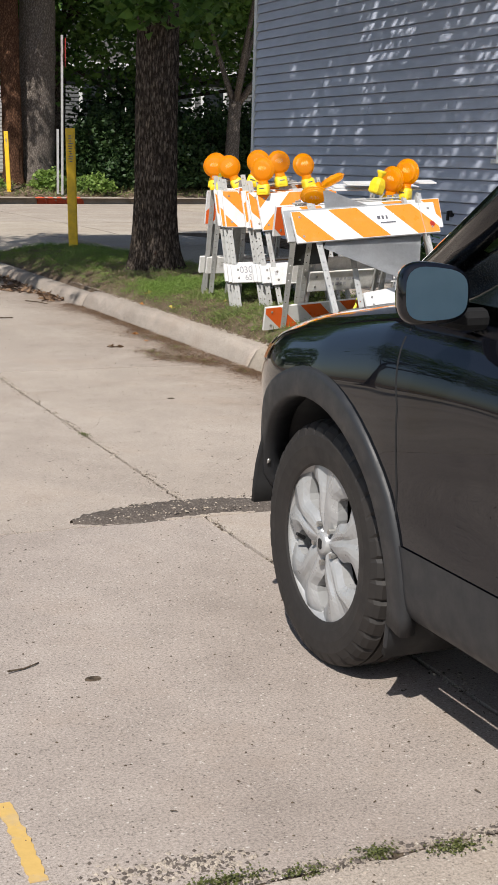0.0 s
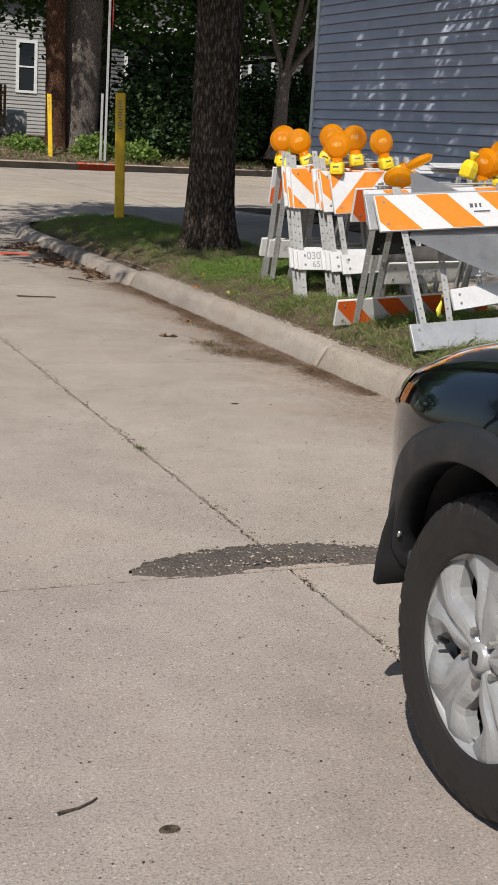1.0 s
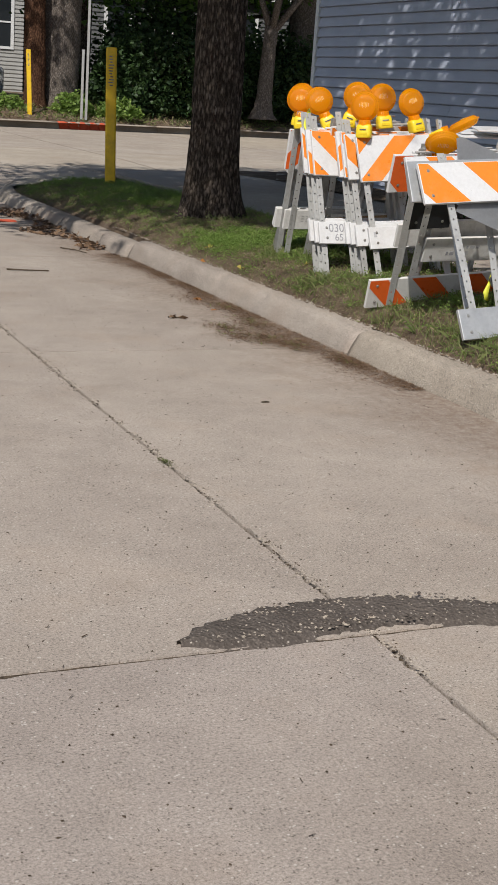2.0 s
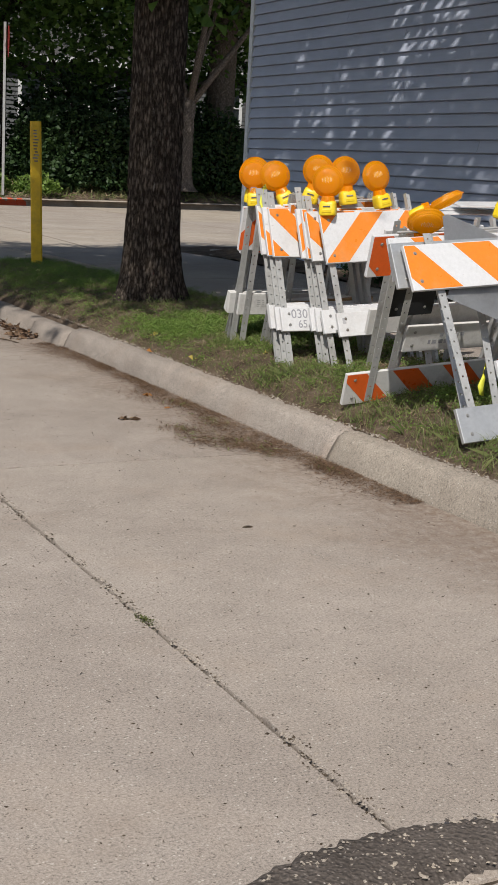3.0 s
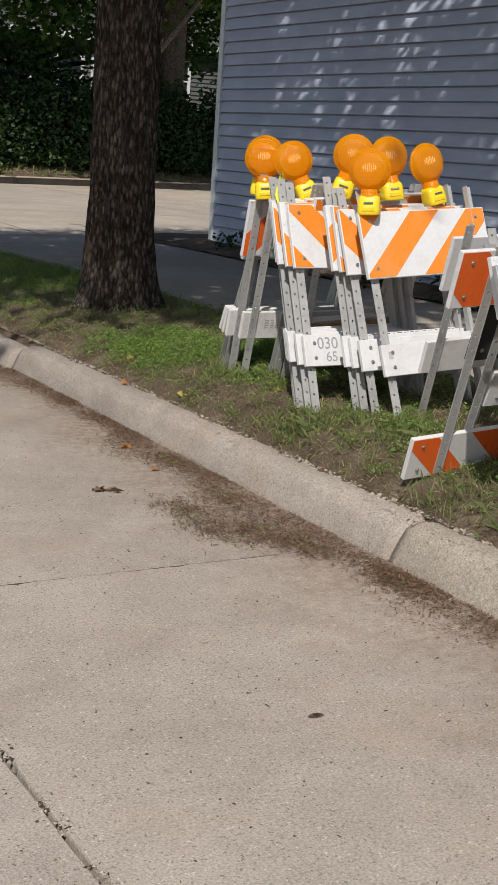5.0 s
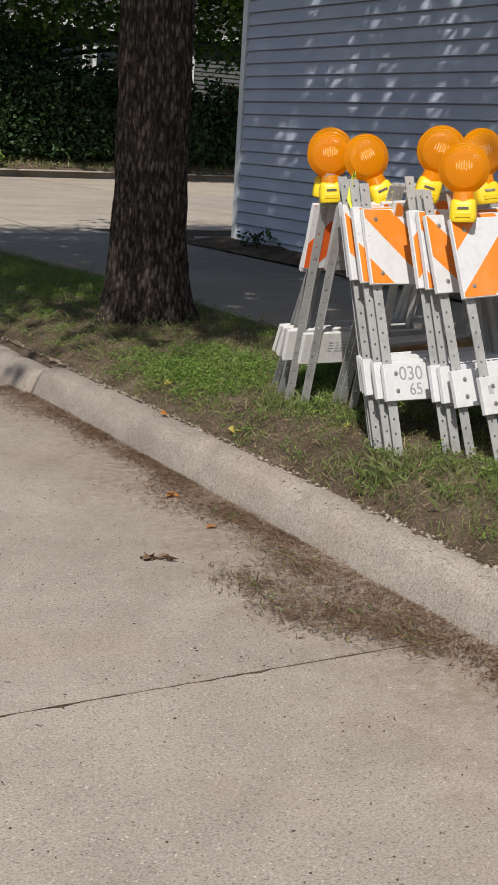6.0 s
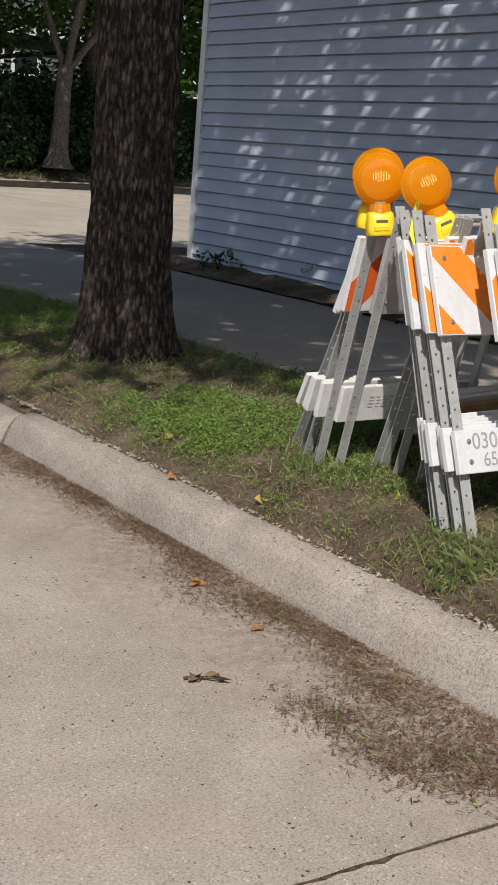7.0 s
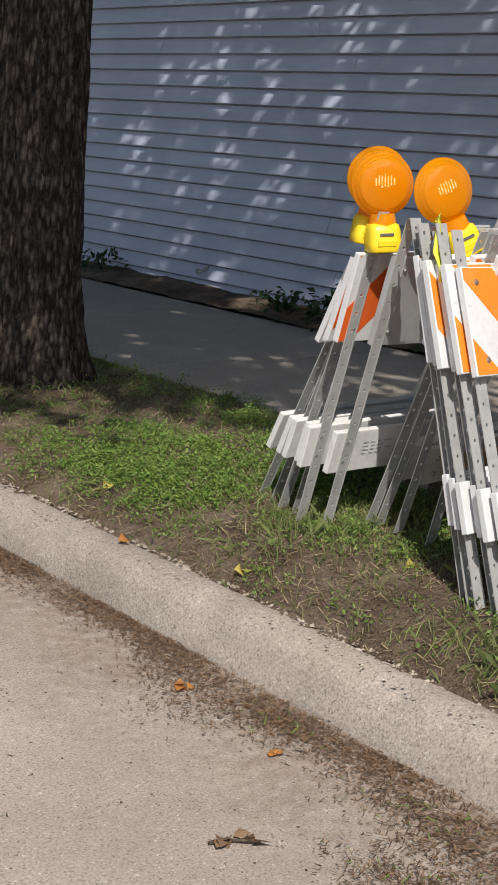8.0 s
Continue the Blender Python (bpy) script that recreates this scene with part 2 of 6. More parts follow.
k = Mat("black_car_paint", 0.12, spec=0.08)
k.color(k.mix(k.ramp(k.noise(3, 4), [(0.4, 0.0), (0.8, 0.25)]), (0.003, 0.0035, 0.006), (0.009, 0.009, 0.01)))
k.b.inputs["Coat Weight"].default_value, k.b.inputs["Coat Roughness"].default_value = 1.0, 0.02
k.rough(k.ramp(k.noise(4, 5), [(0.3, 0.06), (0.7, 0.14)]))
M["car"] = k.m
k = Mat("mirror_glass", 0.02, 1.0)
M["mirror"] = k.color((0.75, 0.8, 0.82)).m
k = Mat("window_glass", 0.03)
k.b.inputs["Transmission Weight"].default_value = 0.9
M["glass"] = k.color((0.35, 0.4, 0.42)).m
k = Mat("dark_window_glass", 0.04)
M["window"] = k.color((0.02, 0.024, 0.028)).m
M["amber"] = leaf_mat("amber_lens", (1.0, 0.33, 0.002), (1.0, 0.41, 0.004), 0.6)
q = M["amber"].node_tree.nodes["Principled BSDF"]
q.inputs["Roughness"].default_value = 0.1
nt = M["amber"].node_tree
tc = nt.nodes.new("ShaderNodeTexCoord")
hs = []
for ax in ("X", "Z"):
    wv = nt.nodes.new("ShaderNodeTexWave")
    wv.bands_direction = ax
    wv.inputs["Scale"].default_value = 40 if ax == "X" else 55
    nt.links.new(tc.outputs["Object"], wv.inputs["Vector"])
    hs.append(wv.outputs["Fac"])
ad = nt.nodes.new("ShaderNodeMath")
nt.links.new(hs[0], ad.inputs[0])
nt.links.new(hs[1], ad.inputs[1])
bp = nt.nodes.new("ShaderNodeBump")
bp.inputs["Strength"].default_value, bp.inputs["Distance"].default_value = 0.3, 0.003
nt.links.new(ad.outputs[0], bp.inputs["Height"])
nt.links.new(bp.outputs[0], q.inputs["Normal"])
q.inputs["Coat Weight"].default_value = 1.0
# paler amber that paints the bright reflection in a lens centre
k = Mat("amber_reflector", 0.15)
M["amber_glint"] = k.color(k.ramp(k.noise(140, 3, 0.7), [(0.42, (1.0, 0.5, 0.06)), (0.6, (1.0, 0.72, 0.3))])).bump(k.noise(200, 2), 0.6, 0.003).m
k = Mat("far_white_wall", 0.8)
M["far_white"] = k.color(k.ramp(k.noise(2), [(0.3, (0.36, 0.36, 0.35)), (0.7, (0.46, 0.46, 0.45))])).m
k = Mat("far_grey_wall", 0.8)
M["far_grey"] = k.color(k.ramp(k.noise(2), [(0.3, (0.12, 0.125, 0.13)), (0.7, (0.17, 0.175, 0.18))])).m
k = Mat("teal_wall", 0.7)
M["teal"] = k.color(k.ramp(k.noise(2), [(0.3, (0.42, 0.55, 0.58)), (0.7, (0.5, 0.63, 0.65))])).m
k = Mat("roof_shingle", 0.9)
M["roof"] = k.color(k.ramp(k.noise(20, 4), [(0.3, (0.04, 0.038, 0.036)), (0.7, (0.1, 0.095, 0.09))])).bump(k.noise(30), 0.6, 0.01).m
k = Mat("fence_wood", 0.85)
M["fence"] = k.color(k.ramp(k.noise(12, 5), [(0.3, (0.22, 0.13, 0.06)), (0.7, (0.42, 0.27, 0.13))])).m


# ---------------------------------------------------------------- mesh helpers
def part(name, bm, mat, parent=None, label="", smooth=False):
    me = bpy.data.meshes.new(name)
    if smooth:
        for f in bm.faces:
            f.smooth = True
    bm.to_mesh(me)
    bm.free()
    me.materials.append(M[mat] if isinstance(mat, str) else mat)
    ob = new(name, me)
    if parent is not None:
        ob.parent = parent
    if label:
        ob["label"] = label
    return ob


def soup(name, verts, faces, mat, parent=None, label=""):
    me = bpy.data.meshes.new(name)
    me.from_pydata([tuple(v) for v in verts], [], [tuple(f) for f in faces])
    me.materials.append(M[mat])
    ob = new(name, me)
    if parent is not None:
        ob.parent = parent
    if label:
        ob["label"] = label
    return ob


def share(ob, parent, m):
    o = new(ob.name.split(".")[0], ob.data)
    o.parent = parent
    o.matrix_basis = m
    if "label" in ob:
        o["label"] = ob["label"]
    return o


def box(bm, sx, sy, sz, m=None, bevel=0.0):
    r = bmesh.ops.create_cube(bm, size=1.0)
    bmesh.ops.scale(bm, vec=(sx, sy, sz), verts=r["verts"])
    vs = r["verts"]
    if bevel:
        es = list({e for v in vs for e in v.link_edges})
        b = bmesh.ops.bevel(bm, geom=es, offset=bevel, segments=2, affect="EDGES", profile=0.5)
        vs = list({v for f in b["faces"] for v in f.verts} | {v for v in vs if v.is_valid})
    if m is not None:
        bmesh.ops.transform(bm, matrix=m, verts=vs)
    return vs


def boxb(x0, x1, y0, y1, z0, z1, bevel=0.0):
    bm = bmesh.new()
    box(bm, x1 - x0, y1 - y0, z1 - z0, Matrix.Translation(((x0 + x1) / 2, (y0 + y1) / 2, (z0 + z1) / 2)), bevel)
    return bm


def cyl(bm, r1, r2, h, m=None, seg=16):
    r = bmesh.ops.create_cone(bm, cap_ends=True, segments=seg, radius1=r1, radius2=r2, depth=h)
    if m is not None:
        bmesh.ops.transform(bm, matrix=m, verts=r["verts"])
    return r["verts"]


def lathe(bm, profile, m=None, seg=32, caps=True):
    """Profile of (radius, height) turned about z."""
    rings = []
    for r, z in profile:
        rings.append([bm.verts.new((r * math.cos(a), r * math.sin(a), z)) for a in (2 * math.pi * i / seg for i in range(seg))])
    for a, b in zip(rings, rings[1:]):
        for i in range(seg):
            bm.faces.new((a[i], a[(i + 1) % seg], b[(i + 1) % seg], b[i]))
    for ring, flip in ((rings[0], True), (rings[-1], False)) if caps else ():
        bm.faces.new(ring[::-1] if flip else ring)
    if m is not None:
        bmesh.ops.transform(bm, matrix=m, verts=[v for ring in rings for v in ring])
    return rings


def tube(bm, pts, radii, seg=10, caps=True):
    """A round bar along points."""
    rings = []
    n = len(pts)
    for i, p in enumerate(pts):
        d = (Vector(pts[min(i + 1, n - 1)]) - Vector(pts[max(i - 1, 0)])).normalized()
        side = d.cross(Vector((0.31, 0.95, 0.05))).normalized()
        up = side.cross(d)
        r = radii[i] if hasattr(radii, "__len__") else radii
        rings.append([bm.verts.new(Vector(p) + r * (math.cos(a) * side + math.sin(a) * up)) for a in (2 * math.pi * j / seg for j in range(seg))])
    for a, b in zip(rings, rings[1:]):
        for i in range(seg):
            bm.faces.new((a[i], a[(i + 1) % seg], b[(i + 1) % seg], b[i]))
    if caps:
        bm.faces.new(rings[0][::-1])
        bm.faces.new(rings[-1])
    return rings


def loft(bm, rings, caps=True, closed=True):
    """Skin between rings of points of equal count."""
    vs = [[bm.verts.new(p) for p in r] for r in rings]
    n = len(vs[0])
    for a, b in zip(vs, vs[1:]):
        for i in range(n if closed else n - 1):
            bm.faces.new((a[i], a[(i + 1) % n], b[(i + 1) % n], b[i]))
    if caps and closed:
        bm.faces.new(vs[0][::-1])
        bm.faces.new(vs[-1])
    return vs


def empty(name, m, label, category, group="", kind=""):
    ob = new(name)
    ob.matrix_basis = m
    ob.empty_display_size = 0.1
    return tagged(ob, label, category, group, kind)


def fan_leaves(rng, centres, size, shape=((0, 0), (0.5, 0.38), (0, 1), (-0.5, 0.38)), flat=0.0, spread=0.35):
    """Vertices and faces of many small folded leaves at the centres."""
    n, kk = len(centres), len(shape)
    up = rng.normal(size=(n, 3))
    up[:, 2] = np.abs(up[:, 2]) + flat
    up /= np.linalg.norm(up, axis=1)[:, None]
    t = rng.normal(size=(n, 3))
    t -= (t * up).sum(1)[:, None] * up
    t /= np.linalg.norm(t, axis=1)[:, None]
    s = np.cross(up, t)
    sz = size * rng.uniform(1 - spread, 1 + spread, n)
    v = np.zeros((n, kk, 3))
    for i, (a, b) in enumerate(shape):
        v[:, i] = centres + sz[:, None] * (a * s + b * t) + (sz * abs(a) * 0.35)[:, None] * up
    f = np.arange(n * kk).reshape(n, kk)
    return v.reshape(-1, 3), f


def blades(rng, base, length, width, lean=0.5):
    """Thin pointed blades that stand on the points."""
    n = len(base)
    a = rng.uniform(0, 2 * math.pi, n)
    ln = length * rng.uniform(0.4, 1.3, n)
    ls = rng.normal(0, lean, (n, 2))
    d = np.c_[ls, np.ones(n)]
    d /= np.linalg.norm(d, axis=1)[:, None]
    w = np.c_[np.cos(a), np.sin(a), np.zeros(n)] * width * 0.5
    mid = base + d * (ln * 0.55)[:, None]
    tip = base + d * ln[:, None] + np.c_[ls * (ln * 0.5)[:, None], -0.15 * ln]
    v = np.stack([base - w, base + w, mid + w * 0.8, tip, mid - w * 0.8], 1)
    return v.reshape(-1, 3), np.arange(n * 5).reshape(n, 5)


def slivers(rng, pts, length, width, lift=0.25):
    """Thin straws that lie on the points."""
    n = len(pts)
    a = rng.uniform(0, 2 * math.pi, n)
    ln = length * rng.uniform(0.3, 1.3, n)
    d = np.c_[np.cos(a), np.sin(a), rng.normal(0, lift, n)] * ln[:, None]
    w = np.c_[-np.sin(a), np.cos(a), rng.normal(0, 0.3, n)] * width * 0.5
    z = np.c_[np.zeros(n), np.zeros(n), np.abs(d[:, 2]) * 0.5]
    p = pts + z
    v = np.stack([p - d / 2 - w, p - d / 2 + w, p + d / 2 + w * 0.5, p + d / 2 - w * 0.5], 1)
    return v.reshape(-1, 3), np.arange(n * 4).reshape(n, 4)


def fnoise(x, y, s):
    return noise.noise((x * s, y * s, 3.7))


# ---------------------------------------------------------------- ground
KERB_X = 1.60


def kerb_line(y0, y1, step=0.05):
    """The kerb's foot, north along the street and round the corner."""
    pts = []
    n = max(2, int((y1 - y0) / step))
    for i in range(n + 1):
        y = y0 + (y1 - y0) * i / n
        pts.append((KERB_X - 0.03 * max(0, min(1, (y - 4.5) / 3)), y))
    return pts


CORNER_Y, CORNER_R = 10.6, 3.4


def corner_arc(a0, a1, n=30):
    cx = KERB_X - 0.03 + CORNER_R
    return [(cx - CORNER_R * math.cos(a), CORNER_Y + CORNER_R * math.sin(a)) for a in (a0 + (a1 - a0) * i / n for i in range(n + 1))]


def lawn_z(x, y):
    e = max(0.0, x - 1.76)
    z = 0.128 + 0.17 * (1 - math.exp(-e / 0.3)) - 0.06 * max(0.0, min(1.0, (y - 8.0) / 3.0))
    if x < 1.75:
        z -= 0.02 + (0.03 if y > 6.5 else 0.0)
    return z + 0.012 * fnoise(x, y, 3.1) + 0.006 * fnoise(x, y, 11.0)


def street_z(x, y):
    return 0.12 * max(0.0, min(1.0, (y - 11.0) / 6.0))


# the wide ground sheet
bm = bmesh.new()
bmesh.ops.create_grid(bm, x_segments=2, y_segments=2, size=400)
bmesh.ops.translate(bm, vec=(0, 0, -0.16), verts=bm.verts)
tagged(part("ground", bm, "ground"), "wide ground of grass and soil under everything", "ground", kind="structure")

# road slabs
road = empty("road", pose(0, 0, 0), "worn pale concrete street with jointed slabs", "road", kind="structure")


def slab(x0, x1, y0, y1, parent, mat, z=None, gap=0.004, rough=0.003, name="slab", step=0.035, th=0.06, coarse=False):
    rng = random.Random(int((x0 * 131 + y0 * 17) * 10))
    x0, x1, y0, y1 = x0 + gap, x1 - gap, y0 + gap, y1 - gap
    zz = z or (lambda x, y: 0.0)
    if coarse:
        step = 0.6
    pts = []
    for (ax, ay), (bx, by) in (((x0, y0), (x1, y0)), ((x1, y0), (x1, y1)), ((x1, y1), (x0, y1)), ((x0, y1), (x0, y0))):
        n = max(2, int(math.hypot(bx - ax, by - ay) / step))
        px, py = (ay - by), (bx - ax)
        ln = math.hypot(px, py)
        for i in range(n):
            u = i / n
            chip = rough * (rng.random() + (2.5 * rng.random() if rng.random() < 0.12 else 0)) if i else 0
            pts.append((ax + (bx - ax) * u + px / ln * chip, ay + (by - ay) * u + py / ln * chip))
    bm = bmesh.new()
    cx, cy = (x0 + x1) / 2, (y0 + y1) / 2
    ins = 0.0015
    top = [bm.verts.new((x + (ins if x < cx else -ins), y + (ins if y < cy else -ins), zz(x, y))) for x, y in pts]
    mid = [bm.verts.new((x, y, zz(x, y) - 0.006)) for x, y in pts]
    low = [bm.verts.new((x, y, zz(x, y) - th)) for x, y in pts]
    bm.faces.new(top)
    for a, b in ((mid, top), (low, mid)):
        for i in range(len(pts)):
            j = (i + 1) % len(pts)
            bm.faces.new((a[i], a[j], b[j], b[i]))
    return part(name, bm, mat, parent)


ROWS = [-30, -22, -15, -9.4, -6.0, -2.575, -0.23, 3.2, 6.62, 10.6]
COLS = [(-11.4, -7.6), (-7.6, -3.8), (-3.8, 0.0), (0.0, 1.63)]
for x0, x1 in COLS:
    for y0, y1 in zip(ROWS, ROWS[1:]):
        near = x1 > -2 and -7 < y0 < 8
        slab(x0, x1, y0, y1, road, "road", gap=0.0042 if x0 == 0 or x1 == 0 else 0.0032, rough=0.004 if x0 == 0 or x1 == 0 else 0.0025, coarse=not near)
bm = bmesh.new()
box(bm, 13.2, 40.8, 0.04, Matrix.Translation((-4.8, -9.7, -0.05)))
for y in ROWS[4:9]:
    box(bm, 5.4, 0.05, 0.03, Matrix.Translation((-1.1, y, -0.0195)))
part("joint_fill", bm, "joint", road, "dark dirt in the slab joints")

# cross street beyond the corner: slabs that rise a little
FAR_A, FAR_B = Vector((4.3, 28.3)), Vector((12.7, 30.9))


def far_y(x):
    return FAR_A.y + (x - FAR_A.x) * (FAR_B.y - FAR_A.y) / (FAR_B.x - FAR_A.x)


cross = empty("road", pose(0, 0, 0), "sunlit pale concrete cross street", "road", kind="structure")
xs = list(range(-40, 61, 5))
for i, (x0, x1) in enumerate(zip(xs, xs[1:])):
    for y0, y1 in ((10.6, 15.0), (15.0, 19.5), (19.5, 24.0), (24.0, 50.0)):
        bm = bmesh.new()
        n = 6
        grid = []
        for a in range(n + 1):
            x = x0 + 0.01 + (x1 - x0 - 0.02) * a / n
            yb = min(y1, far_y(x) + 0.1) - 0.01
            ya = min(y0 + 0.01, yb)
            grid.append([bm.verts.new((x, ya + (yb - ya) * b / n, street_z(x, ya + (yb - ya) * b / n))) for b in range(n + 1)])
        for a in range(n):
            for b in range(n):
                q = (grid[a][b], grid[a + 1][b], grid[a + 1][b + 1], grid[a][b + 1])
                bm.faces.new(q)
        part("slab", bm, "cross", cross)
bm = bmesh.new()
ring = [bm.verts.new((x, y, z)) for x, y, z in ((-40, 10.55, -0.03), (60, 10.55, -0.03), (60, 17, 0.09), (-40, 17, 0.09))]
ring2 = [bm.verts.new((x, y, z)) for x, y, z in ((60, 49, 0.09), (-40, 49, 0.09))]
bm.faces.new(ring)
bm.faces.new((ring[3], ring[2], ring2[0], ring2[1]))
part("joint_fill", bm, "joint", cross)

# asphalt patch over the crossing of the joints
bm = bmesh.new()
rng = random.Random(5)
outline = []
for x, yt, yb in ((-0.49, -0.17, -0.19), (-0.4, -0.075, -0.225), (-0.3, -0.03, -0.235), (-0.2, 0.0, -0.235), (-0.1, 0.012, -0.215), (0.0, 0.012, -0.21), (0.1, 0.0, -0.205), (0.2, -0.02, -0.225), (0.3, -0.075, -0.255), (0.4, -0.12, -0.275), (0.5, -0.17, -0.28), (0.62, -0.24, -0.27)):
    outline.append((x, yt, yb))
fine = []
for a, b in zip(outline, outline[1:]):
    for i in range(6):
        u = i / 6
        fine.append([a[j] + (b[j] - a[j]) * u for j in range(3)])
rows = []
for x, yt, yb in fine:
    yt += rng.uniform(-0.012, 0.01)
    yb += rng.uniform(-0.01, 0.008)
    row = []
    for i in range(9):
        u = i / 8
        h = 0.016 * math.sin(math.pi * min(max(u, 0.0), 1.0)) ** 0.6 + (rng.uniform(-0.003, 0.004) if 0 < i < 8 else -0.004)
        row.append((x + rng.uniform(-0.004, 0.004), yb + (yt - yb) * u, h))
    rows.append(row)
loft(bm, rows, caps=False, closed=False)
tagged(part("asphalt_patch", bm, "asphalt", smooth=True), "dark rough asphalt patch over the street joint", "road patch", kind="structure")

# kerb stones
kerb = empty("kerb", pose(0, 0, 0), "weathered concrete kerb with chipped edge", "kerb", kind="structure")
PROFILE = [(0.0, -0.06), (0.0, 0.0), (0.012, 0.03), (0.03, 0.075), (0.043, 0.105), (0.06, 0.124), (0.085, 0.133), (0.12, 0.137), (0.155, 0.136), (0.172, 0.128), (0.178, -0.06)]


def kerb_stone(pts, zbase, lower=0.0, shift=0.0, mat="kerb", parent=kerb, rough=1.0, seed=0):
    bm = bmesh.new()
    rings = []
    n = len(pts)
    for i, (x, y) in enumerate(pts):
        ax, ay = pts[max(0, i - 1)]
        bx, by = pts[min(n - 1, i + 1)]
        dx, dy = bx - ax, by - ay
        ln = math.hypot(dx, dy)
        nx, ny = dy / ln, -dx / ln
        end = 0.012 if i in (0, n - 1) else 0.0
        ring = []
        for j, (w, z) in enumerate(PROFILE):
            r = rough * (0.006 * fnoise(y * 5 + seed, x * 5 + j * 0.5, 1.0) + (0.007 if j > 3 else 0.003) * fnoise(y * 30 + seed, x * 30 + j * 3, 1.0)) if 0 < j < 10 else 0
            if j in (4, 5, 6) and fnoise(y, x, 7.0) > 0.15:
                r -= 0.013 * rough * min(1.0, (fnoise(y, x, 7.0) - 0.15) * 5)
            if j in (8, 9):
                r -= 0.02 * rough * max(0.0, fnoise(y + 3, x, 4.0) + 0.1)
            hh = max(0.0, z) * (1 - lower) + min(0.0, z)
            ww = w + shift
            ring.append((x + nx * (ww - r), y + ny * (ww - r), zbase(x, y) + hh + r * 0.6 - (end if 2 < j < 10 else 0)))
        rings.append(ring)
    loft(bm, rings)
    return part("kerb_stone", bm, mat, parent, smooth=True)


zero = lambda x, y: 0.0
for i, (a, b, lo, sh) in enumerate(((-30, -14, 0, 0), (-14, -7, 0, 0), (-7, -3.4, 0, 0), (-3.4, 0.0, 0, 0), (0.0, 3.02, 0, 0), (3.02, 6.6, 0, 0), (6.6, 7.3, 0.16, -0.03), (7.3, 8.6, 0.22, 0.0), (8.6, 10.6, 0.2, -0.01))):
    kerb_stone(kerb_line(a + 0.006, b - 0.006, 0.04 if a > -4 else 0.4), zero, lo, sh, seed=i * 7)
arc = corner_arc(0.0, math.pi / 2, 45)
for i in range(0, 45, 9):
    kerb_stone(arc[i:i + 10], street_z, 0.2, 0.0, seed=60 + i)
for i, x in enumerate(range(5, 40, 5)):
    kerb_stone([(x + 0.01 + (4.98 * u / 10), 14.0) for u in range(11)], street_z, 0.1, 0.0, seed=90 + i)

# lawn strip between kerb and walk
def sheet(name, x0, x1, y0, y1, step, zf, mat, label, category):
    nx, ny = int((x1 - x0) / step) + 1, int((y1 - y0) / step) + 1
    X, Y = np.linspace(x0, x1, nx), np.linspace(y0, y1, ny)
    v = [(x, y, zf(x, y)) for y in Y for x in X]
    f = [(j * nx + i, j * nx + i + 1, (j + 1) * nx + i + 1, (j + 1) * nx + i) for j in range(ny - 1) for i in range(nx - 1)]
    ob = soup(name, v, f, mat)
    for p in ob.data.polygons:
        p.use_smooth = True
    return tagged(ob, label, category, kind="structure")


sheet("lawn", 1.69, 3.03, -2.0, 11.3, 0.035, lawn_z, "soil", "bare brown soil of the verge under weeds and grass", "lawn")
sheet("lawn", 1.73, 3.03, -30.0, -2.0, 0.4, lawn_z, "ground", "grass verge along the street", "lawn")
bed_z = lambda x, y: 0.335 + 0.06 * min(1, max(0, (x - 4.85) / 0.3)) + 0.012 * fnoise(x, y, 5.0) + 0.008 * fnoise(x, y, 17.0)
sheet("planting_bed", 4.83, 5.26, -3.0, 11.4, 0.05, bed_z, "soil", "dark soil bed along the house wall", "planting bed")
north_z = lambda x, y: 0.3 - 0.02 * max(0, y - 11.3) + 0.015 * fnoise(x, y, 3.0)
sheet("lawn", 4.85, 14.0, 11.4, 13.86, 0.08, north_z, "soil", "shaded lawn beside the house corner", "lawn")

# walk
walk_path = empty("pavement", pose(0, 0, 0), "shaded grey concrete sidewalk with tooled joints", "sidewalk", kind="structure")
walk_z = lambda x, y: 0.3 + 0.02 * (x - 3.0) / 1.85 - 0.06 * max(0.0, min(1.0, (y - 11.0) / 2.5))
ys = [7.18 + 1.42 * i for i in range(-8, 5)]
for y0, y1 in zip(ys, ys[1:]):
    slab(3.0, 4.85, y0, y1, walk_path, "walk", walk_z, 0.004, 0.002)
corner_z = lambda x, y: 0.13 + 0.16 * max(0.0, min(1.0, (x - 1.75) / 1.4)) - 0.02 * max(0.0, min(1.0, (y - 11.0) / 2.5))
for y0, y1 in ((11.3, 12.3), (12.3, 13.3)):
    bm = bmesh.new()
    g0 = []
    for a in range(13):
        row = []
        for b in range(9):
            y = y0 + 0.004 + (y1 - y0 - 0.008) * b / 8
            d = y - CORNER_Y
            xl = KERB_X - 0.03 + CORNER_R - math.sqrt(max(0.0, CORNER_R ** 2 - d * d)) + 0.16
            x = xl + (2.996 - xl) * a / 12
            row.append(bm.verts.new((x, y, corner_z(x, y))))
        g0.append(row)
    for a in range(12):
        for b in range(8):
            bm.faces.new((g0[a][b], g0[a + 1][b], g0[a + 1][b + 1], g0[a][b + 1]))
    part("slab", bm, "walk", walk_path)

# far side of the cross street
far_kerb = empty("kerb", pose(0, 0, 0), "far concrete kerb with a red painted length", "kerb", kind="structure")
fz = lambda x, y: 0.12
U = (FAR_B - FAR_A).normalized()
for i in range(-12, 14):
    a = FAR_A + U * (3.0 * i)
    pts = [tuple(a + U * (0.01 + 2.98 * s / 8)) for s in range(9)]
    kerb_stone(pts[::-1], fz, -0.3, 0.0, parent=far_kerb, rough=0.8, seed=200 + i)
